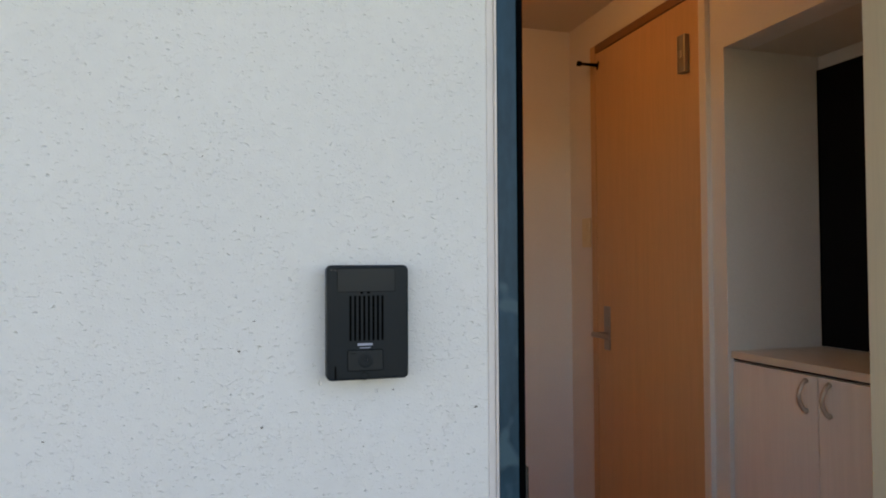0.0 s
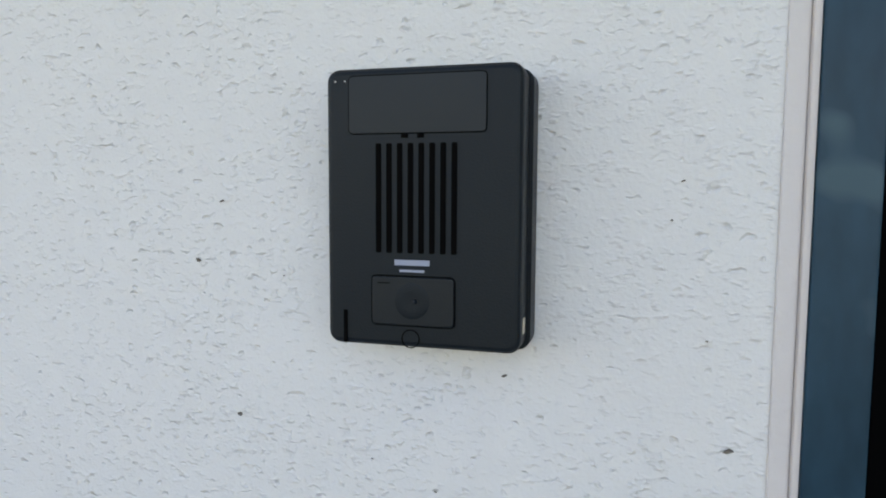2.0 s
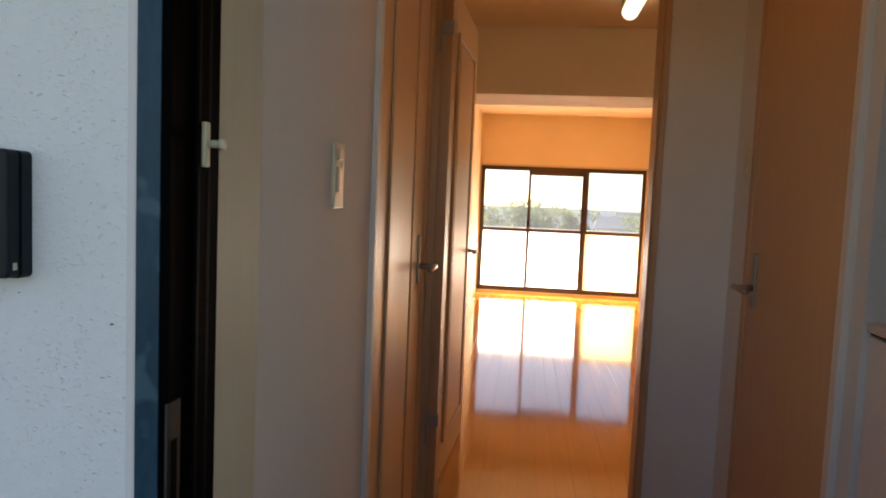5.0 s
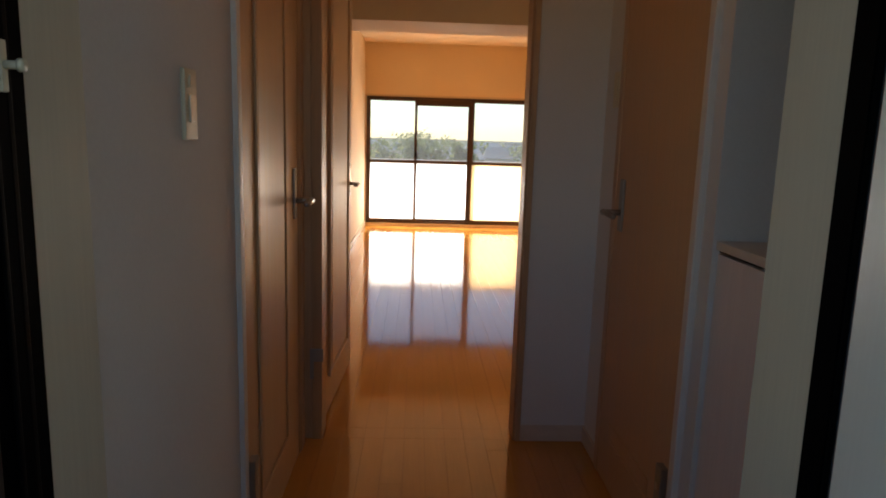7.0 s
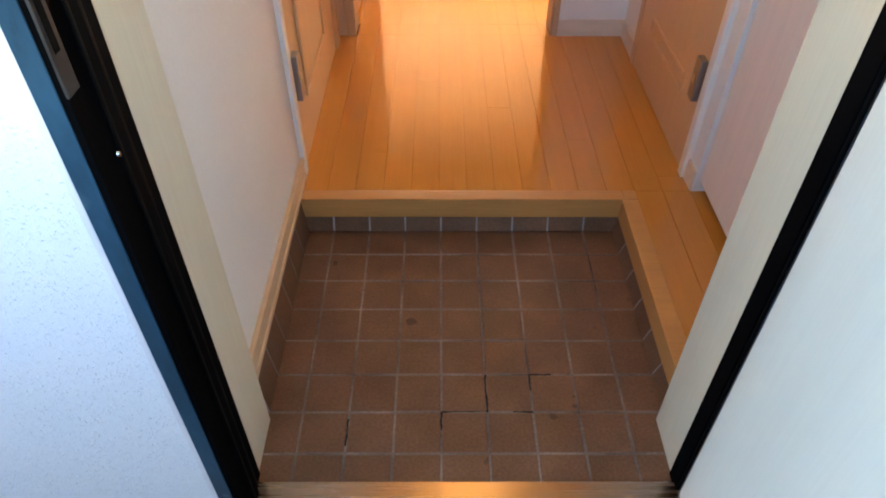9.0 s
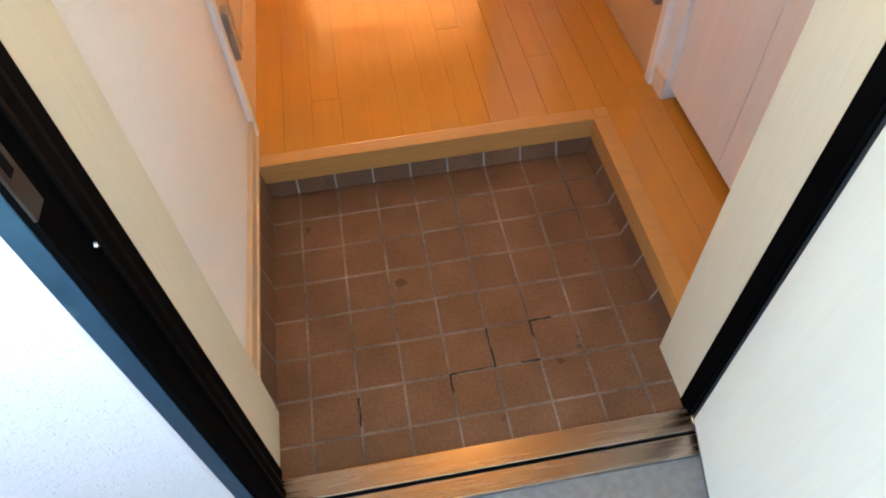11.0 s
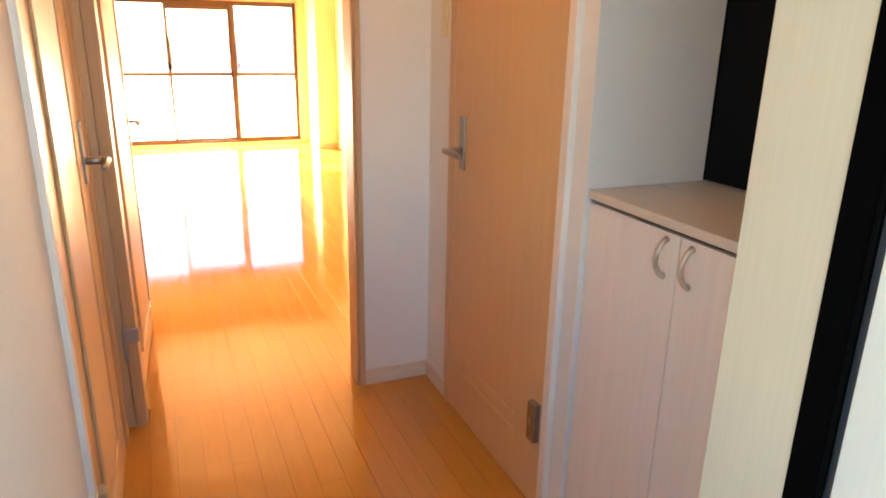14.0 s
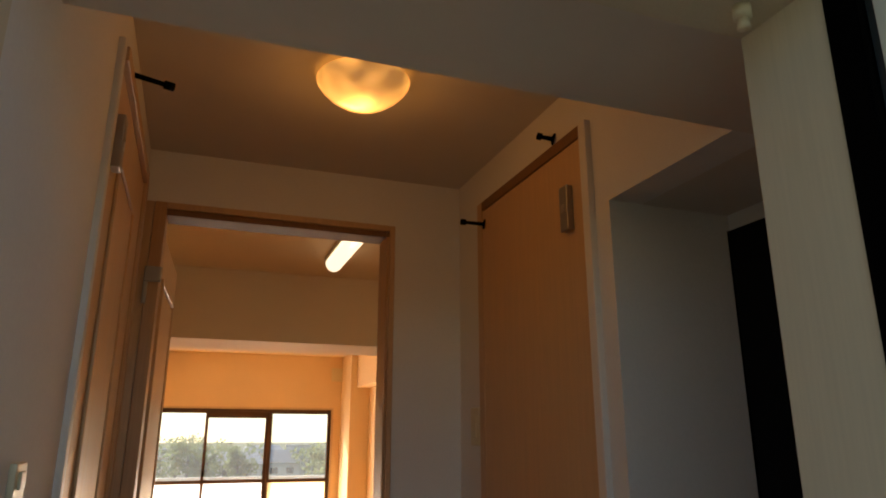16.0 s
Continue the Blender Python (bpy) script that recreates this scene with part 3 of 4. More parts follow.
part("board", boxes((WX1 + 0.03, 1.628, YW - 0.012, YW, F, F + 0.065)), TRIM, sk)
part("board", boxes((0.48, LX1 - 0.012, YE + 0.1, YE + 0.112, F, F + 0.065)), TRIM, sk)


# ---- inner doors ----
def lever(parent, x, y, z, sx, sy, plate_h=0.165, room=True):
    """A lever handle on a long plate; sx: the side it stands out to, sy: the way the grip points."""
    hp = part("handle_plate", boxes((min(x, x + sx * 0.008), max(x, x + sx * 0.008), y - 0.020, y + 0.020, z - 0.065, z + plate_h - 0.05), bev=0.002), HINGE, parent, "satin nickel lever handle")
    bm = bmesh.new()
    cyl(bm, (x, y, z), (x + sx * 0.062, y, z), 0.0105)
    part("neck", bm, HINGE, hp, "", True)
    bm = bmesh.new()
    tube(bm, [(x + sx * 0.060, y - sy * 0.016, z), (x + sx * 0.063, y - sy * 0.010, z), (x + sx * 0.065, y + sy * 0.05, z + 0.001), (x + sx * 0.062, y + sy * 0.105, z - 0.002), (x + sx * 0.060, y + sy * 0.112, z - 0.003)], [0.008, 0.0115, 0.0105, 0.010, 0.006], 12)
    part("grip", bm, HINGE, hp, "", True)
    return hp


def hinge(parent, x, y, z0, z1, sx):
    a, b = sorted((x, x + sx * 0.020))
    h = part("hinge", boxes((a, b, y - 0.020, y + 0.022, z0, z1), bev=0.003), HINGE, parent, "satin nickel hinge block")
    c = (z0 + z1) / 2
    a, b = sorted((x + sx * 0.019, x + sx * 0.0215))
    part("pin_slot", boxes((a, b, y - 0.004, y + 0.012, c - 0.012, c + 0.012), bev=0.001), STEEL, h)


def moulding(bm, x, sx, y0, y1, z0, z1, w=0.016, h=0.008):
    """A raised bead round a panel on a door's face."""
    a, b = sorted((x, x + sx * h))
    for q in ((y0, y1, z0, z0 + w), (y0, y1, z1 - w, z1), (y0, y0 + w, z0 + w, z1 - w), (y1 - w, y1, z0 + w, z1 - w)):
        box(bm, a, b, *q, bev=0.0035)
    return bm


# door in the left wall
dl = thing("washroom_door", "light oak panelled inner door with a lever handle, closed", "door")
xf = XL + 0.006
part("leaf", boxes((XL - 0.028, xf, 0.935, 1.70, F + 0.006, DS - 0.004), bev=0.002), DOORWOOD, dl)
part("moulding", moulding(bmesh.new(), xf, 1, 1.055, 1.47, F + 0.17, DS - 0.17), DOORWOOD, dl)
part("panel", boxes((xf, xf + 0.004, 1.090, 1.435, F + 0.205, DS - 0.205), bev=0.0015), DOORWOOD, dl)
lever(dl, xf, 1.63, 1.126, 1, -1)
hinge(dl, xf, 0.938, 0.350, 0.487, 1)
hinge(dl, xf, 0.958, 2.08, 2.205, 1)
cl = thing("door_casing_left", "pale wooden casing round the washroom door", "door casing", kind="structure")
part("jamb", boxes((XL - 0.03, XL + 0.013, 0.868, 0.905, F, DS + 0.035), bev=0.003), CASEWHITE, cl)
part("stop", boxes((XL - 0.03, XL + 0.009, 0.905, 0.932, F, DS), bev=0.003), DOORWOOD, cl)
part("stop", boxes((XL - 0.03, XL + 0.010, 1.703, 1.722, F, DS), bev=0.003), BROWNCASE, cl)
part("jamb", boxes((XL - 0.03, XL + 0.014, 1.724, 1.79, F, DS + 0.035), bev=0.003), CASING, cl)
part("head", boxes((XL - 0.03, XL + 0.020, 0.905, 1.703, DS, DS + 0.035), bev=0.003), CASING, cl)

# door in the right wall
d2 = thing("toilet_door", "light oak inner door with a nickel lever handle, closed", "door")
xg = XR - 0.012
part("leaf", boxes((xg, XR + 0.028, 0.905, 1.585, F + 0.006, DS - 0.004), bev=0.002), DOORWOOD, d2)
part("moulding", moulding(bmesh.new(), xg, -1, 1.06, 1.462, F + 0.185, F + 0.250, 0.010, 0.003), DOORWOOD, d2)
lever(d2, xg, 1.505, 1.125, -1, -1)
hinge(d2, xg, 0.936, 0.352, 0.477, -1)
hinge(d2, xg, 0.975, 2.065, 2.195, -1)
cr = thing("door_casing_right", "wooden casing round the toilet door", "door casing", kind="structure")
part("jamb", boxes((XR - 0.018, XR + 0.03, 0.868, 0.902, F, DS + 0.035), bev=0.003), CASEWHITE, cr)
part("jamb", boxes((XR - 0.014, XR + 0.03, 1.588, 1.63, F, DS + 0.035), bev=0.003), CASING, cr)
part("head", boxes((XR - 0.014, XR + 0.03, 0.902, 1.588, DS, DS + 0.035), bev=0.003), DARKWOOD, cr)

# living room doorway
ce = thing("door_casing_end", "brown wooden casing of the living room doorway", "door casing", kind="structure")
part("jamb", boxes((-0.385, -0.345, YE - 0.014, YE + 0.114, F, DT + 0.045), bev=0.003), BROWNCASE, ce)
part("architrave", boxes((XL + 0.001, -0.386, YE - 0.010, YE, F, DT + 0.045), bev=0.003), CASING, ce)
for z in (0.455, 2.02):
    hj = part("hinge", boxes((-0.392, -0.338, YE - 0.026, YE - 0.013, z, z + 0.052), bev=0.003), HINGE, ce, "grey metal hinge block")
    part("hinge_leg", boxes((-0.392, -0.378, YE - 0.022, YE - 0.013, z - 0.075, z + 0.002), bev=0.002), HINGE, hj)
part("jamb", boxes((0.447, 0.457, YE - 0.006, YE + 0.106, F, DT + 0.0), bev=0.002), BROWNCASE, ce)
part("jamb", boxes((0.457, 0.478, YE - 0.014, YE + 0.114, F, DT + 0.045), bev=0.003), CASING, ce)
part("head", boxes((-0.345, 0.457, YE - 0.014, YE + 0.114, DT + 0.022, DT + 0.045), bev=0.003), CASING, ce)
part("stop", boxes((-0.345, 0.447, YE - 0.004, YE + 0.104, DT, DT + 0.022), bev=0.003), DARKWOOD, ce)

d3 = thing("living_room_door", "oak panelled door standing open into the living room", "door", pose(-0.362, YE + 0.125, 0, 0, 0, 87.3))
LW = 0.80
part("leaf", boxes((0.0, LW, 0.0, 0.036, F + 0.008, DT - 0.006), bev=0.002), DOORWOOD, d3)


def bead(bm, y, sy, x0, x1, z0, z1, w=0.016, h=0.008):
    a, b = sorted((y, y + sy * h))
    for q in ((x0, x1, a, b, z0, z0 + w), (x0, x1, a, b, z1 - w, z1), (x0, x0 + w, a, b, z0 + w, z1 - w), (x1 - w, x1, a, b, z0 + w, z1 - w)):
        box(bm, *q, bev=0.0035)
    return bm


for z0, z1 in ((F + 0.17, DT - 0.17),):
    part("moulding", bead(bmesh.new(), 0.0, -1, 0.13, 0.66, z0, z1, 0.022, 0.014), DOORWOOD, d3)
    part("panel", boxes((0.19, 0.60, -0.010, 0.0, z0 + 0.04, z1 - 0.04), bev=0.0015), DOORWOOD, d3)
# raised dark strips paint the shade of grooves beside the moulding
for x in (0.152, 0.618):
    part("groove", boxes((x, x + 0.020, -0.0015, 0.001, F + 0.195, DT - 0.195)), DARKWOOD, d3, "dark strip for the shaded groove beside the moulding")
hp = part("handle_plate", boxes((LW - 0.075, LW - 0.04, -0.006, 0.0, 1.05, 1.215), bev=0.002), STEEL, d3, "satin nickel lever handle")
bm = bmesh.new()
cyl(bm, (LW - 0.057, 0, 1.11), (LW - 0.057, -0.046, 1.11), 0.009)
tube(bm, [(LW - 0.045, -0.046, 1.11), (LW - 0.1, -0.050, 1.11), (LW - 0.165, -0.046, 1.108)], [0.009, 0.0095, 0.007], 12)
part("grip", bm, STEEL, hp, "", True)
for z in (0.47, 2.0):
    h = part("hinge", boxes((-0.012, 0.035, -0.004, 0.0, z, z + 0.12), bev=0.001), STEEL, d3, "satin nickel hinge")
    bm = bmesh.new()
    cyl(bm, (-0.006, -0.010, z), (-0.006, -0.010, z + 0.12), 0.008)
    part("knuckle", bm, STEEL, h, "", True)


# coat-hook like door stops by the doors
def door_stay(label, p, q, tip):
    e = thing("door_stop", label, "door stop")
    bm = bmesh.new()
    cyl(bm, p, q, 0.007, 0.006)
    part("rod", bm, BLACK, e, "", True)
    bm = bmesh.new()
    cyl(bm, q, tip, 0.011)
    part("buffer", bm, RUBBER, e, "", True)
    bm = bmesh.new()
    d = (Vector(q) - Vector(p)).normalized() * 0.004
    cyl(bm, p, Vector(p) + d, 0.018)
    part("rose", bm, BLACK, e, "", True)


door_stay("dark metal door stop above the washroom door", (XL, 1.02, DS + 0.03), (XL + 0.085, 1.06, DS + 0.035), (XL + 0.105, 1.07, DS + 0.036))
door_stay("dark metal door stop on the toilet door", (xg, 1.562, 2.262), (xg - 0.06, 1.60, 2.275), (xg - 0.075, 1.61, 2.278))
door_stay("dark metal door stop above the toilet door", (XR, 1.06, DS + 0.06), (XR - 0.03, 1.085, DS + 0.075), (XR - 0.04, 1.092, DS + 0.08))

# switches
def switch_plate(name, label, x, sx, y0, y1, z0, z1, rockers):
    e = thing(name, label, "light switch")
    a, b = sorted((x, x + sx * 0.009))
    part("plate", boxes((a, b, y0, y1, z0, z1), bev=0.003), IVORY, e)
    for k, (c, d) in enumerate(rockers):
        a, b = sorted((x + sx * 0.0085, x + sx * 0.013))
        part("rocker", boxes((a, b, y0 + 0.018, y1 - 0.018, c, d), bev=0.002), SILVER if k else IVORY, e)


switch_plate("light_switch", "ivory switch plate with a silver rocker on the wall", XL, 1, 0.510, 0.578, 1.349, 1.484, [(1.448, 1.472), (1.382, 1.436)])
switch_plate("light_switch", "ivory light switch beside the toilet door", XR, -1, 1.655, 1.725, 1.490, 1.618, [(1.516, 1.592)])

# ---- shoe cabinet ----
CX = XR + 0.014
cb = thing("shoe_cabinet", "pale laminate two-door shoe cabinet hung over the step", "cabinet")
CT = 1.116
part("body", boxes((CX + 0.018, RX, JB, RY - 0.001, 0.160, CT - 0.006)), CABW, cb)
for y0, y1, hy in ((JB + 0.03, 0.4735, 0.438), (0.4765, RY - 0.003, 0.514)):
    dd = part("door", boxes((CX, CX + 0.018, y0, y1, 0.157, CT - 0.010), bev=0.0012), CABW, cb)
    bm = bmesh.new()
    tube(bm, [(CX, hy, 1.092), (CX - 0.012, hy, 1.085), (CX - 0.024, hy, 1.066), (CX - 0.027, hy, 1.050), (CX - 0.024, hy, 1.034), (CX - 0.012, hy, 1.014), (CX, hy, 1.008)], [0.008, 0.006, 0.006, 0.0065, 0.006, 0.006, 0.008], 10)
    part("handle", bm, SATIN, dd, "bowed nickel handle", True)
struct("cabinet_shadow_board", boxes((CX + 0.2, RX, JB, RY, F, 0.160)), CABW, "plinth board under the shoe cabinet", "plinth")
ct = thing("cabinet_top", "pale wood-grain counter top on the shoe cabinet", "counter")
part("slab", boxes((CX - 0.006, RX, JB, RY - 0.001, CT, CT + 0.022), bev=0.002), TOPW, ct)
part("shadow_gap", boxes((CX + 0.004, RX, JB, RY - 0.002, CT - 0.006, CT)), HOLE, ct)
mi = thing("recess_panel", "glossy black panel at the back of the recess", "wall panel")
part("edge_strip", boxes((RX - 0.006, RX + 0.003, RY - 0.006, RY - 0.0005, CT + 0.024, HZ - 0.045)), BLACK, mi)
part("sheet", boxes((RX - 0.004, RX + 0.003, 0.20, RY - 0.006, CT + 0.024, HZ - 0.045), bev=0.001), BLKPANEL, mi)

# ---- lamps ----
lp = thing("ceiling_lamp", "round amber glass ceiling lamp, lit, on the corridor ceiling", "ceiling lamp", pose(0.166, 1.085, CZ))
bm = bmesh.new()
revolve(bm, [(0.0, -0.03), (0.075, -0.03), (0.075, 0.0), (0.0, 0.0)])
part("base", bm, BRASS, lp, "", True)
bm = bmesh.new()
R = 0.130
revolve(bm, [(0.08, -0.018), (R * 0.9, -0.02), (R, -0.026), (R * 0.985, -0.034), (R * 0.9, -0.050), (R * 0.74, -0.071), (R * 0.52, -0.090), (R * 0.28, -0.101), (0.0005, -0.105)], seg=48)
part("shade", bm, LAMPGLOW, lp, "amber glass shade", True)
bulb = new("lamp_bulb", bpy.data.lights.new("lamp_bulb", "POINT"))
bulb.data.energy, bulb.data.color, bulb.data.shadow_soft_size = 0.65, (1.0, 0.44, 0.10), 0.045
bulb.location = (0.166, 1.085, CZ - 0.15)
fl = thing("fluorescent_lamp", "white tube lamp on the living room ceiling", "ceiling lamp", pose(0.51, 2.67, LZ))
part("housing", boxes((-0.05, 0.05, -0.62, 0.62, -0.03, 0.0), bev=0.004), IVORY, fl)
bm = bmesh.new()
tube(bm, [(0, -0.62, -0.045), (0, -0.60, -0.045), (0, 0.60, -0.045), (0, 0.62, -0.045)], [0.03, 0.048, 0.048, 0.03], 16)
part("cover", bm, TUBEGLOW, fl, "white tube cover", True)

# stub under the head of the entrance lining
ds = thing("door_closer_stub", "small white metal bracket under the entrance lining", "bracket")
bm = bmesh.new()
cyl(bm, (0.443, 0.026, 2.076), (0.443, 0.026, 2.056), 0.012)
cyl(bm, (0.443, 0.026, 2.056), (0.443, 0.026, 2.041), 0.006, 0.009)
part("stub", bm, IVORY, ds, "", True)

# vent cover on the window wall
vc = thing("vent_cover", "square white vent cover on the wall above the window", "vent")
part("cover", boxes((1.50, 1.66, YW - 0.025, YW, 2.23, 2.40), bev=0.006), IVORY, vc)

# ---- balcony window ----
win = thing("window_1", "four-panel bronze sliding balcony window with frosted lower panes", "window", kind="structure")
y0, y1 = YW + 0.03, YW + 0.11
fo = part("window_frame", boxes((WX0, WX1, y0, y1, WZ0, WZ0 + 0.03), (WX0, WX1, y0, y1, WZ1 - 0.03, WZ1), (WX0, WX0 + 0.025, y0, y1, WZ0, WZ1), (WX1 - 0.025, WX1, y0, y1, WZ0, WZ1)), BRONZE, win)
MIDZ = 0.998


def sash(x0, x1, y, thick_l, thick_r, top, lower=FROST, kind="frosted pane"):
    s = part("sash", boxes((x0, x0 + thick_l, y, y + 0.03, WZ0 + 0.025, WZ1 - 0.025), (x1 - thick_r, x1, y, y + 0.03, WZ0 + 0.025, WZ1 - 0.025),
                           (x0 + thick_l, x1 - thick_r, y, y + 0.03, WZ1 - 0.025 - top, WZ1 - 0.025), (x0 + thick_l, x1 - thick_r, y, y + 0.03, WZ0 + 0.025, WZ0 + 0.06),
                           (x0 + thick_l, x1 - thick_r, y, y + 0.03, MIDZ - 0.020, MIDZ + 0.020)), BRONZE, win)
    p = part("pane", boxes((x0 + thick_l, x1 - thick_r, y + 0.013, y + 0.017, MIDZ + 0.02, WZ1 - 0.025 - top)), CLEAR, s, "clear pane")
    q = part("pane", boxes((x0 + thick_l, x1 - thick_r, y + 0.013, y + 0.017, WZ0 + 0.06, MIDZ - 0.02)), lower, s, kind)
    p.visible_shadow = False
    q.visible_shadow = False
    return s


sash(WX0 + 0.01, 0.005, y0 + 0.005, 0.04, 0.03, 0.03)
s2 = sash(-0.025, 0.785, y0 + 0.045, 0.035, 0.085, 0.085)
sash(0.735, WX1 - 0.01, y0 + 0.005, 0.03, 0.030, 0.03, FROSTC, "frosted pane tinted for the tan thing behind it")
part("latch", boxes((-0.02, 0.0, y0 - 0.02, y0 + 0.008, 1.06, 1.13), bev=0.004), BLACK, s2, "black crescent latch")
part("window_sill", boxes((WX0 - 0.02, WX1 + 0.02, YW - 0.012, YW + 0.03, WZ1, WZ1 + 0.022), (WX1, WX1 + 0.022, YW - 0.012, YW + 0.03, F, WZ1), (WX0 - 0.022, WX0, YW - 0.012, YW + 0.03, F, WZ1)), TRIM, win, "light wooden window lining")

# balcony
struct("balcony_floor", boxes((LX0 - 1, LX1 + 1, YW + 0.18, YW + 1.5, -0.1, 0.06)), CONC, "concrete balcony floor", "floor")
BALW = mat("balcony_paint", (0.72, 0.70, 0.66), 0.8, var=0.05, scale=(1, 1, 1), bump=0.2, bump_scale=80)
struct("balcony_wall", boxes((LX0 - 1, LX1 + 1, YW + 1.38, YW + 1.5, 0.06, 0.98), bev=0.004), BALW, "sunlit painted balcony parapet", "parapet")

# ---- distance: town edge with trees below the balcony ----
gm = bmesh.new()
bmesh.ops.create_grid(gm, x_segments=24, y_segments=24, size=1500, matrix=Matrix.Translation((0, 0, -9)))
for v in gm.verts:
    v.co.z += 0.3 * noise.noise(v.co * 0.01)
struct("ground", gm, FIELD, "distant ground of fields and town below the balcony", "ground")
random.seed(11)


def house(x, y, w, d, h, flat):
    e = thing("house", "distant house with a dark roof" if not flat else "distant pale flat-roofed block", "house", pose(x, y, -9, 0, 0, random.uniform(-20, 20)), "houses in the distance")
    wl = part("wall", boxes((-w / 2, w / 2, -d / 2, d / 2, -0.5, h)), HOUSE, e)
    if flat:
        part("roof", boxes((-w / 2 - 0.2, w / 2 + 0.2, -d / 2 - 0.2, d / 2 + 0.2, h, h + 0.5)), HOUSE, e)
    else:
        bm = bmesh.new()
        a, b, c = w / 2 + 0.5, d / 2 + 0.5, h + d * 0.3
        p = [bm.verts.new(q) for q in ((-a, -b, h), (a, -b, h), (a, b, h), (-a, b, h), (-a * 0.75, 0, c), (a * 0.75, 0, c))]
        for f in ((0, 1, 5, 4), (2, 3, 4, 5), (1, 2, 5), (3, 0, 4), (3, 2, 1, 0)):
            bm.faces.new([p[i] for i in f])
        part("roof", bm, ROOF, e, "dark slate roof")
    for k in range(int(w // 3)):
        for z in range(int(h // 2.8)):
            xx = -w / 2 + 1.2 + k * 3
            part("window", boxes((xx, xx + 1.4, -d / 2 - 0.06, -d / 2 + 0.02, 0.9 + z * 2.8, 2.1 + z * 2.8)), PANE, e)


for k in range(26):
    x, y = -34 + k * 3.1 + random.uniform(-1.5, 1.5), random.uniform(135, 215)
    house(x * y / 150, y, random.uniform(6.5, 10.5), random.uniform(6, 8), random.choice((5.6, 5.8, 6.2, 6.6)), random.random() < 0.25)
for x, y, w, d, h, flat in ((22.4, 150, 5, 6, 8.6, 1), (-13, 128, 9, 7, 5.8, 0)):
    house(x, y, w, d, h, flat)


def tree(x, y, h, w):
    e = thing("tree", "distant leafy green tree", "tree", pose(x, y, -9.3), "trees in the distance")
    bm = bmesh.new()
    tube(bm, [(0, 0, 0), (0.1, 0, h * 0.3), (0.0, 0.1, h * 0.6), (0, 0, h * 0.9)], [0.35, 0.28, 0.18, 0.05], 8)
    for k in range(5):
        a = k * 1.3
        tube(bm, [(0, 0, h * (0.3 + 0.08 * k)), (math.cos(a) * w * 0.25, math.sin(a) * w * 0.25, h * (0.42 + 0.08 * k)), (math.cos(a) * w * 0.42, math.sin(a) * w * 0.42, h * (0.5 + 0.08 * k))], [0.12, 0.08, 0.03], 5)
    part("trunk", bm, BARK, e)
    vs, fs = [], []
    clumps = [(random.gauss(0, w * 0.22), random.gauss(0, w * 0.22), h * random.uniform(0.38, 0.95), w * random.uniform(0.13, 0.24)) for _ in range(22)]
    for _ in range(1500):
        cx, cy, cz, cr0 = random.choice(clumps)
        d = Vector((random.gauss(0, 1), random.gauss(0, 1), random.gauss(0, 0.8))).normalized() * cr0 * random.uniform(0.5, 1.1)
        c = Vector((cx, cy, cz)) + d
        s = random.uniform(0.16, 0.36)
        n = Vector((random.gauss(0, 1), random.gauss(0, 1), random.gauss(0, 1))).normalized()
        u = n.orthogonal().normalized() * s
        v = n.cross(u).normalized() * s * 0.7
        i = len(vs)
        vs += [c - u, c + v, c + u, c - v]
        fs.append((i, i + 1, i + 2, i + 3))
    me = bpy.data.meshes.new("crown")
    me.from_pydata([tuple(q) for q in vs], [], fs)
    me.materials.append(LEAF)
    o = new("crown", me)
    o.parent = e


for x, y, h, w in ((-7, 128, 9.0, 9), (0, 130, 10.6, 8), (3, 127, 10.0, 7), (8.5, 130, 9.6, 6), (-16, 128, 10.0, 10), (24, 134, 10.4, 9), (33, 140, 10.2, 9), (-26, 140, 10.6, 10), (17, 88, 8.6, 6), (27, 96, 8.4, 6), (-9, 86, 8.4, 6)):
    tree(x, y, h, w)
vs, fs = [], []
for _ in range(9000):
    x = random.uniform(-160, 200)
    hgt = 7.9 + 1.9 * noise.noise(Vector((x * 0.06, 3.0, 0))) + 1.6 * noise.noise(Vector((x * 0.25, 7.0, 0)))
    c = Vector((x, 190 + random.uniform(-8, 8), -9 + random.uniform(0, 1) ** 0.7 * hgt))
    s = random.uniform(0.4, 0.9)
    n = Vector((random.gauss(0, 1), random.gauss(0, 1), random.gauss(0, 1))).normalized()
    u = n.orthogonal().normalized() * s
    v = n.cross(u).normalized() * s * 0.7
    i = len(vs)
    vs += [tuple(c - u), tuple(c + v), tuple(c + u), tuple(c - v)]
    fs.append((i, i + 1, i + 2, i + 3))
me = bpy.data.meshes.new("far_wood")
me.from_pydata(vs, [], fs)
me.materials.append(LEAF)
tagged(new("far_wood", me), "band of distant woodland on the horizon", "woodland", "", "stuff")

# ---- entrance tiles ----
PT = 0.108
floor_t = thing("tile_floor", "brown square tiles of the entrance floor, worn and stained", "tile floor", kind="structure")
G = 0.0024
cache = {}


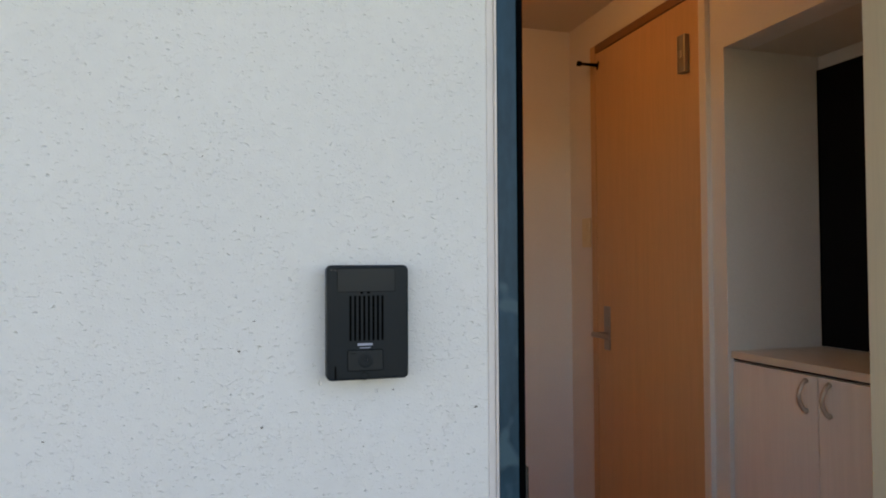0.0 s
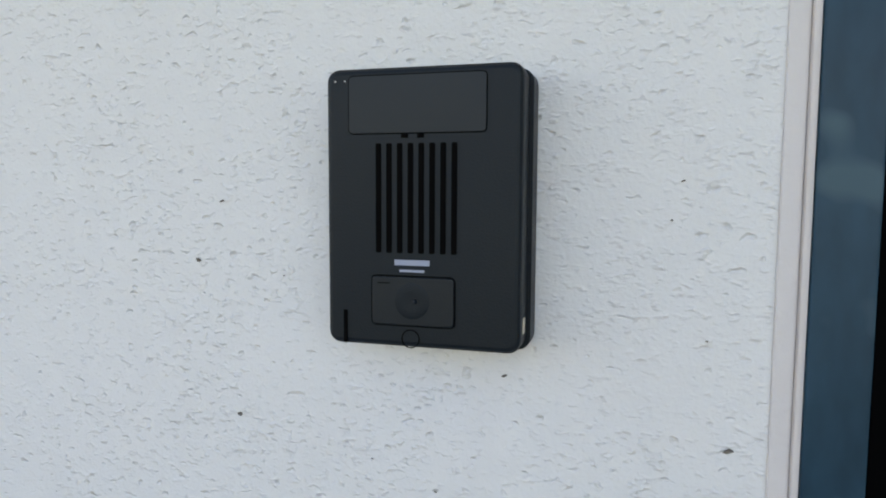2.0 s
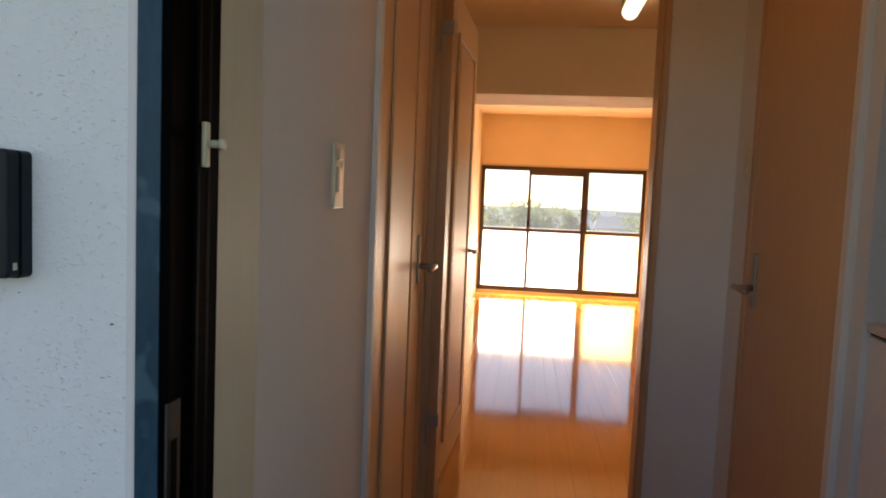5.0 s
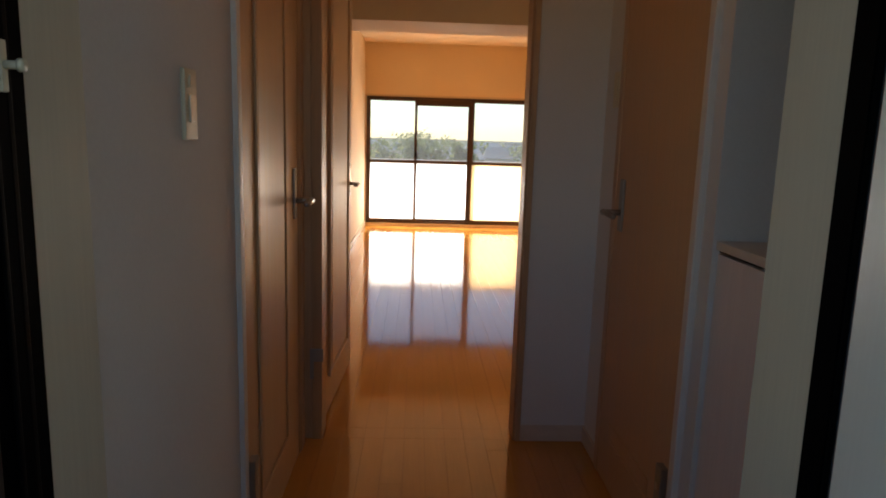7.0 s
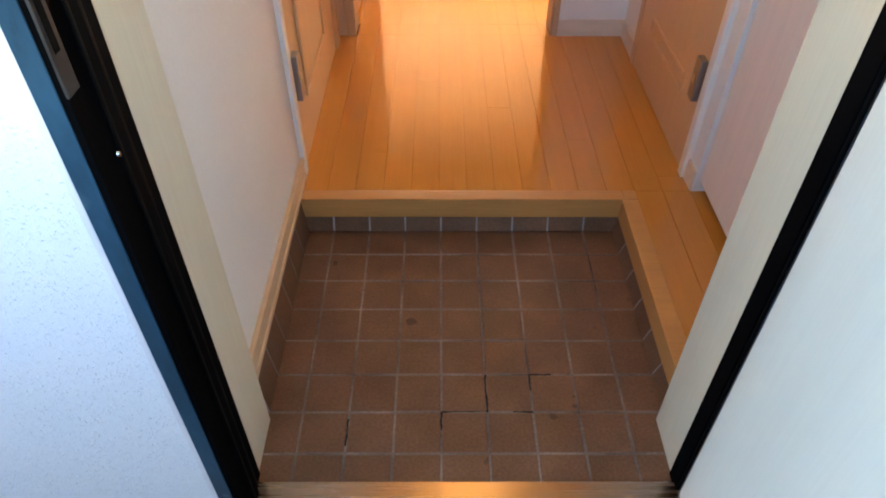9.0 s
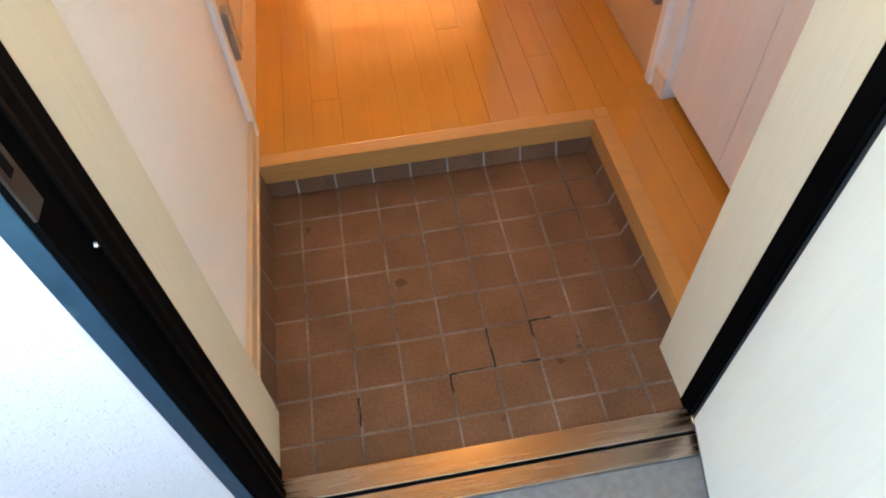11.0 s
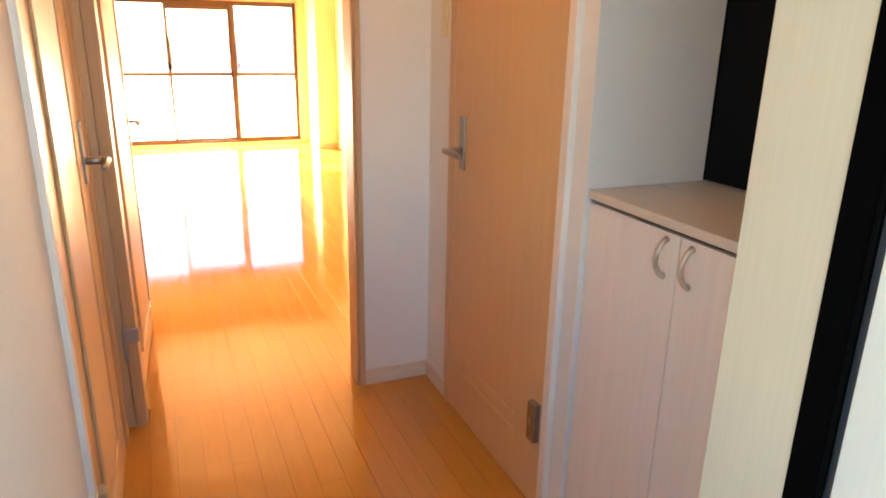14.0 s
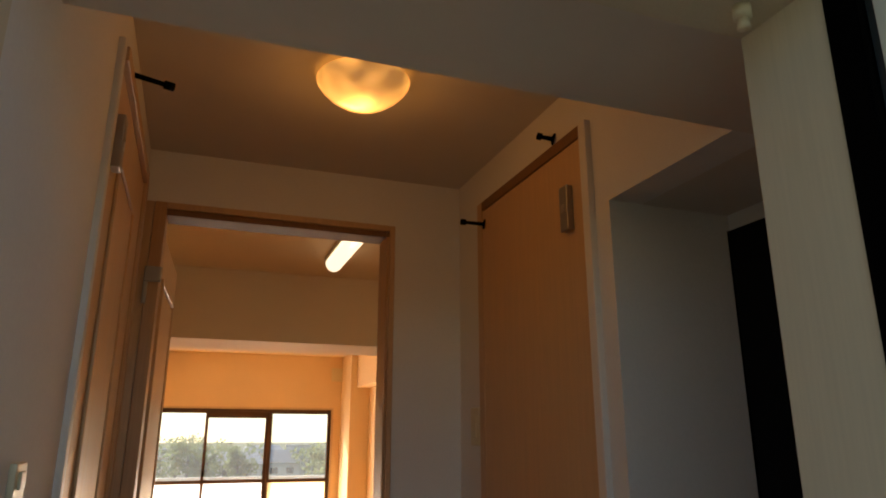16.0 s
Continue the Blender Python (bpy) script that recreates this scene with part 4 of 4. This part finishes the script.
def slab(key, sx, sy, sz, material, bev):
    """A shared mesh for pieces of one size, its base centre at the origin."""
    k = (key, round(sx, 4), round(sy, 4), round(sz, 4))
    if k not in cache:
        x, y, b = sx / 2, sy / 2, bev
        v = [(-x, -y, 0), (x, -y, 0), (x, y, 0), (-x, y, 0), (-x, -y, sz - b), (x, -y, sz - b), (x, y, sz - b), (-x, y, sz - b),
             (-x + b, -y + b, sz), (x - b, -y + b, sz), (x - b, y - b, sz), (-x + b, y - b, sz)]
        f = [(0, 1, 5, 4), (1, 2, 6, 5), (2, 3, 7, 6), (3, 0, 4, 7), (4, 5, 9, 8), (5, 6, 10, 9), (6, 7, 11, 10), (7, 4, 8, 11), (8, 9, 10, 11)]
        me = bpy.data.meshes.new(key)
        me.from_pydata(v, [], f)
        me.materials.append(material)
        cache[k] = me
    return cache[k]


def piece(name, me, parent, m):
    o = new(name, me)
    o.parent = parent
    o.matrix_basis = m
    return o


xs = [XL] + [k * PT for k in range(-3, 5)] + [0.5405]
ys = [-0.073] + [k * PT for k in range(0, 7)] + [0.7685]
random.seed(3)
for i in range(len(xs) - 1):
    for j in range(len(ys) - 1):
        sx, sy = xs[i + 1] - xs[i] - 2 * G, ys[j + 1] - ys[j] - 2 * G
        piece("tile", slab("tile", sx, sy, 0.012, TILE, 0.0016), floor_t, pose((xs[i] + xs[i + 1]) / 2, (ys[j] + ys[j + 1]) / 2, -0.012 + random.uniform(-0.0006, 0.0004), random.uniform(-0.2, 0.2), random.uniform(-0.2, 0.2), random.uniform(-0.3, 0.3)))
riser = thing("tile_riser", "brown tiles facing the entrance step and wall foot", "tile skirting", kind="structure")
for i in range(len(xs) - 1):
    sx = xs[i + 1] - xs[i] - 2 * G
    piece("tile", slab("tile", sx, 0.052, 0.006, TILE, 0.0012), riser, pose((xs[i] + xs[i + 1]) / 2, 0.762, 0.0250, 72))
piece("mortar", slab("mortar", 0.96, 0.052, 0.005, GROUT2, 0.0004), riser, pose((XL + 0.5405) / 2, 0.762, 0.0250, 72))
for j in range(2, len(ys) - 1):
    sy = ys[j + 1] - ys[j] - 2 * G
    yc = (ys[j] + ys[j + 1]) / 2
    piece("tile", slab("tile", 0.052, sy, 0.006, TILE, 0.0012), riser, pose(0.534, yc, 0.0250, 0, -72))
    piece("tile", slab("tile", 0.122, sy, 0.006, TILE, 0.0012), riser, pose(XL + 0.008, yc, 0.0605, 0, 83))
yc = (ys[2] + ys[-1]) / 2
piece("mortar", slab("mortar", 0.052, ys[-1] - ys[2], 0.005, GROUT2, 0.0004), riser, pose(0.534, yc, 0.0250, 0, -72))
piece("mortar", slab("mortar", 0.122, ys[-1] - ys[2], 0.005, GROUT2, 0.0004), riser, pose(XL + 0.008, yc, 0.0605, 0, 83))

# dark cracks along a few joints
CRACK = mat("dark_crack", (0.012, 0.010, 0.009), 0.9)
ck = thing("joint_cracks", "dark open cracks in the mortar joints", "crack", kind="stuff")
bm = bmesh.new()
for (xa, ya), (xb, yb) in (((0, 0.108), (0.108, 0.112)), ((0.108, 0.108), (0.108, 0.216)), ((0.216, 0.216), (0.27, 0.216)), ((0.216, 0.17), (0.216, 0.216)), ((0.17, 0.108), (0.216, 0.108)), ((-0.216, 0.02), (-0.216, 0.09)), ((0, 0.06), (0, 0.108))):
    n = 7
    pts = [(xa + (xb - xa) * k / n + random.uniform(-0.0012, 0.0012), ya + (yb - ya) * k / n + random.uniform(-0.0012, 0.0012)) for k in range(n + 1)]
    for k in range(n):
        p, q = Vector((*pts[k], -0.0008)), Vector((*pts[k + 1], -0.0008))
        t = (q - p).normalized().cross(Vector((0, 0, 1))) * random.uniform(0.0014, 0.0028)
        bm.faces.new([bm.verts.new(z) for z in (p - t, p + t, q + t, q - t)])
part("cracks", bm, CRACK, ck)
STAIN = mat("dark_stain", (0.088, 0.046, 0.030), 0.6, var=0.3, scale=(60, 60, 60))
st = thing("floor_stains", "dark round drip stains on the entrance tiles", "stain", kind="stuff")
bm = bmesh.new()
for x, y, r in ((-0.079, 0.386, 0.016), (0.316, 0.123, 0.007), (0.262, 0.095, 0.010), (0.318, 0.150, 0.004), (-0.216, 0.06, 0.006)):
    vs = [bm.verts.new((x + r * random.uniform(0.75, 1.1) * math.cos(k * 0.4488), y + r * random.uniform(0.7, 1.0) * math.sin(k * 0.4488), 0.0012)) for k in range(14)]
    bm.faces.new(vs)
part("stains", bm, STAIN, st)

# ---- floor boards ----
corr = thing("floor_corridor", "glossy orange oak floor boards in the corridor", "floor", kind="structure")
BW, BL, B0 = 0.0835, 1.818, -0.0055
random.seed(21)


def boards(x0, x1, y0, y1, parent, sink):
    i0, i1 = math.floor((x0 - B0) / BW), math.ceil((x1 - B0) / BW)
    for i in range(i0, i1):
        a, b = max(x0, B0 + i * BW), min(x1, B0 + (i + 1) * BW)
        if b - a < 0.006:
            continue
        off = ((i * 0.37) % 1.0) * BL
        y = y0 - off
        while y < y1:
            c, d = max(y0, y), min(y1, y + BL)
            y += BL
            if d - c < 0.01:
                continue
            sink((a + b) / 2, (c + d) / 2, b - a - 0.0006, d - c - 0.0004, parent)


def one_board(x, y, sx, sy, parent):
    piece("plank", slab("plank", sx, sy, 0.012, PLANK, 0.0004), parent, pose(x, y, F - 0.012))


boards(XL, XR, 0.80, YE, corr, one_board)
boards(0.58, RX, JB, 0.80, corr, one_board)
boards(-0.345, 0.447, YE, YE + 0.1, corr, one_board)
livf = thing("floor_living", "glossy orange oak floor boards in the sunlit living room", "floor", kind="structure")
boards(LX0, LX1, YE + 0.1, 6.2, livf, one_board)
jv, jf = [], []


def joined(x, y, sx, sy, parent):
    i = len(jv)
    a, b = sx / 2, sy / 2
    jv.extend([(x - a, y - b, F - 0.01), (x + a, y - b, F - 0.01), (x + a, y + b, F - 0.01), (x - a, y + b, F - 0.01), (x - a, y - b, F), (x + a, y - b, F), (x + a, y + b, F), (x - a, y + b, F)])
    jf.extend([(i + 4, i + 5, i + 6, i + 7), (i, i + 1, i + 5, i + 4), (i + 1, i + 2, i + 6, i + 5), (i + 2, i + 3, i + 7, i + 6), (i + 3, i, i + 4, i + 7)])


boards(LX0, LX1, 6.2, YW, livf, joined)
me = bpy.data.meshes.new("far_planks")
me.from_pydata(jv, [], jf)
me.materials.append(PLANKJ)
o = new("far_planks", me)
o.parent = livf
o["kind"] = "stuff"
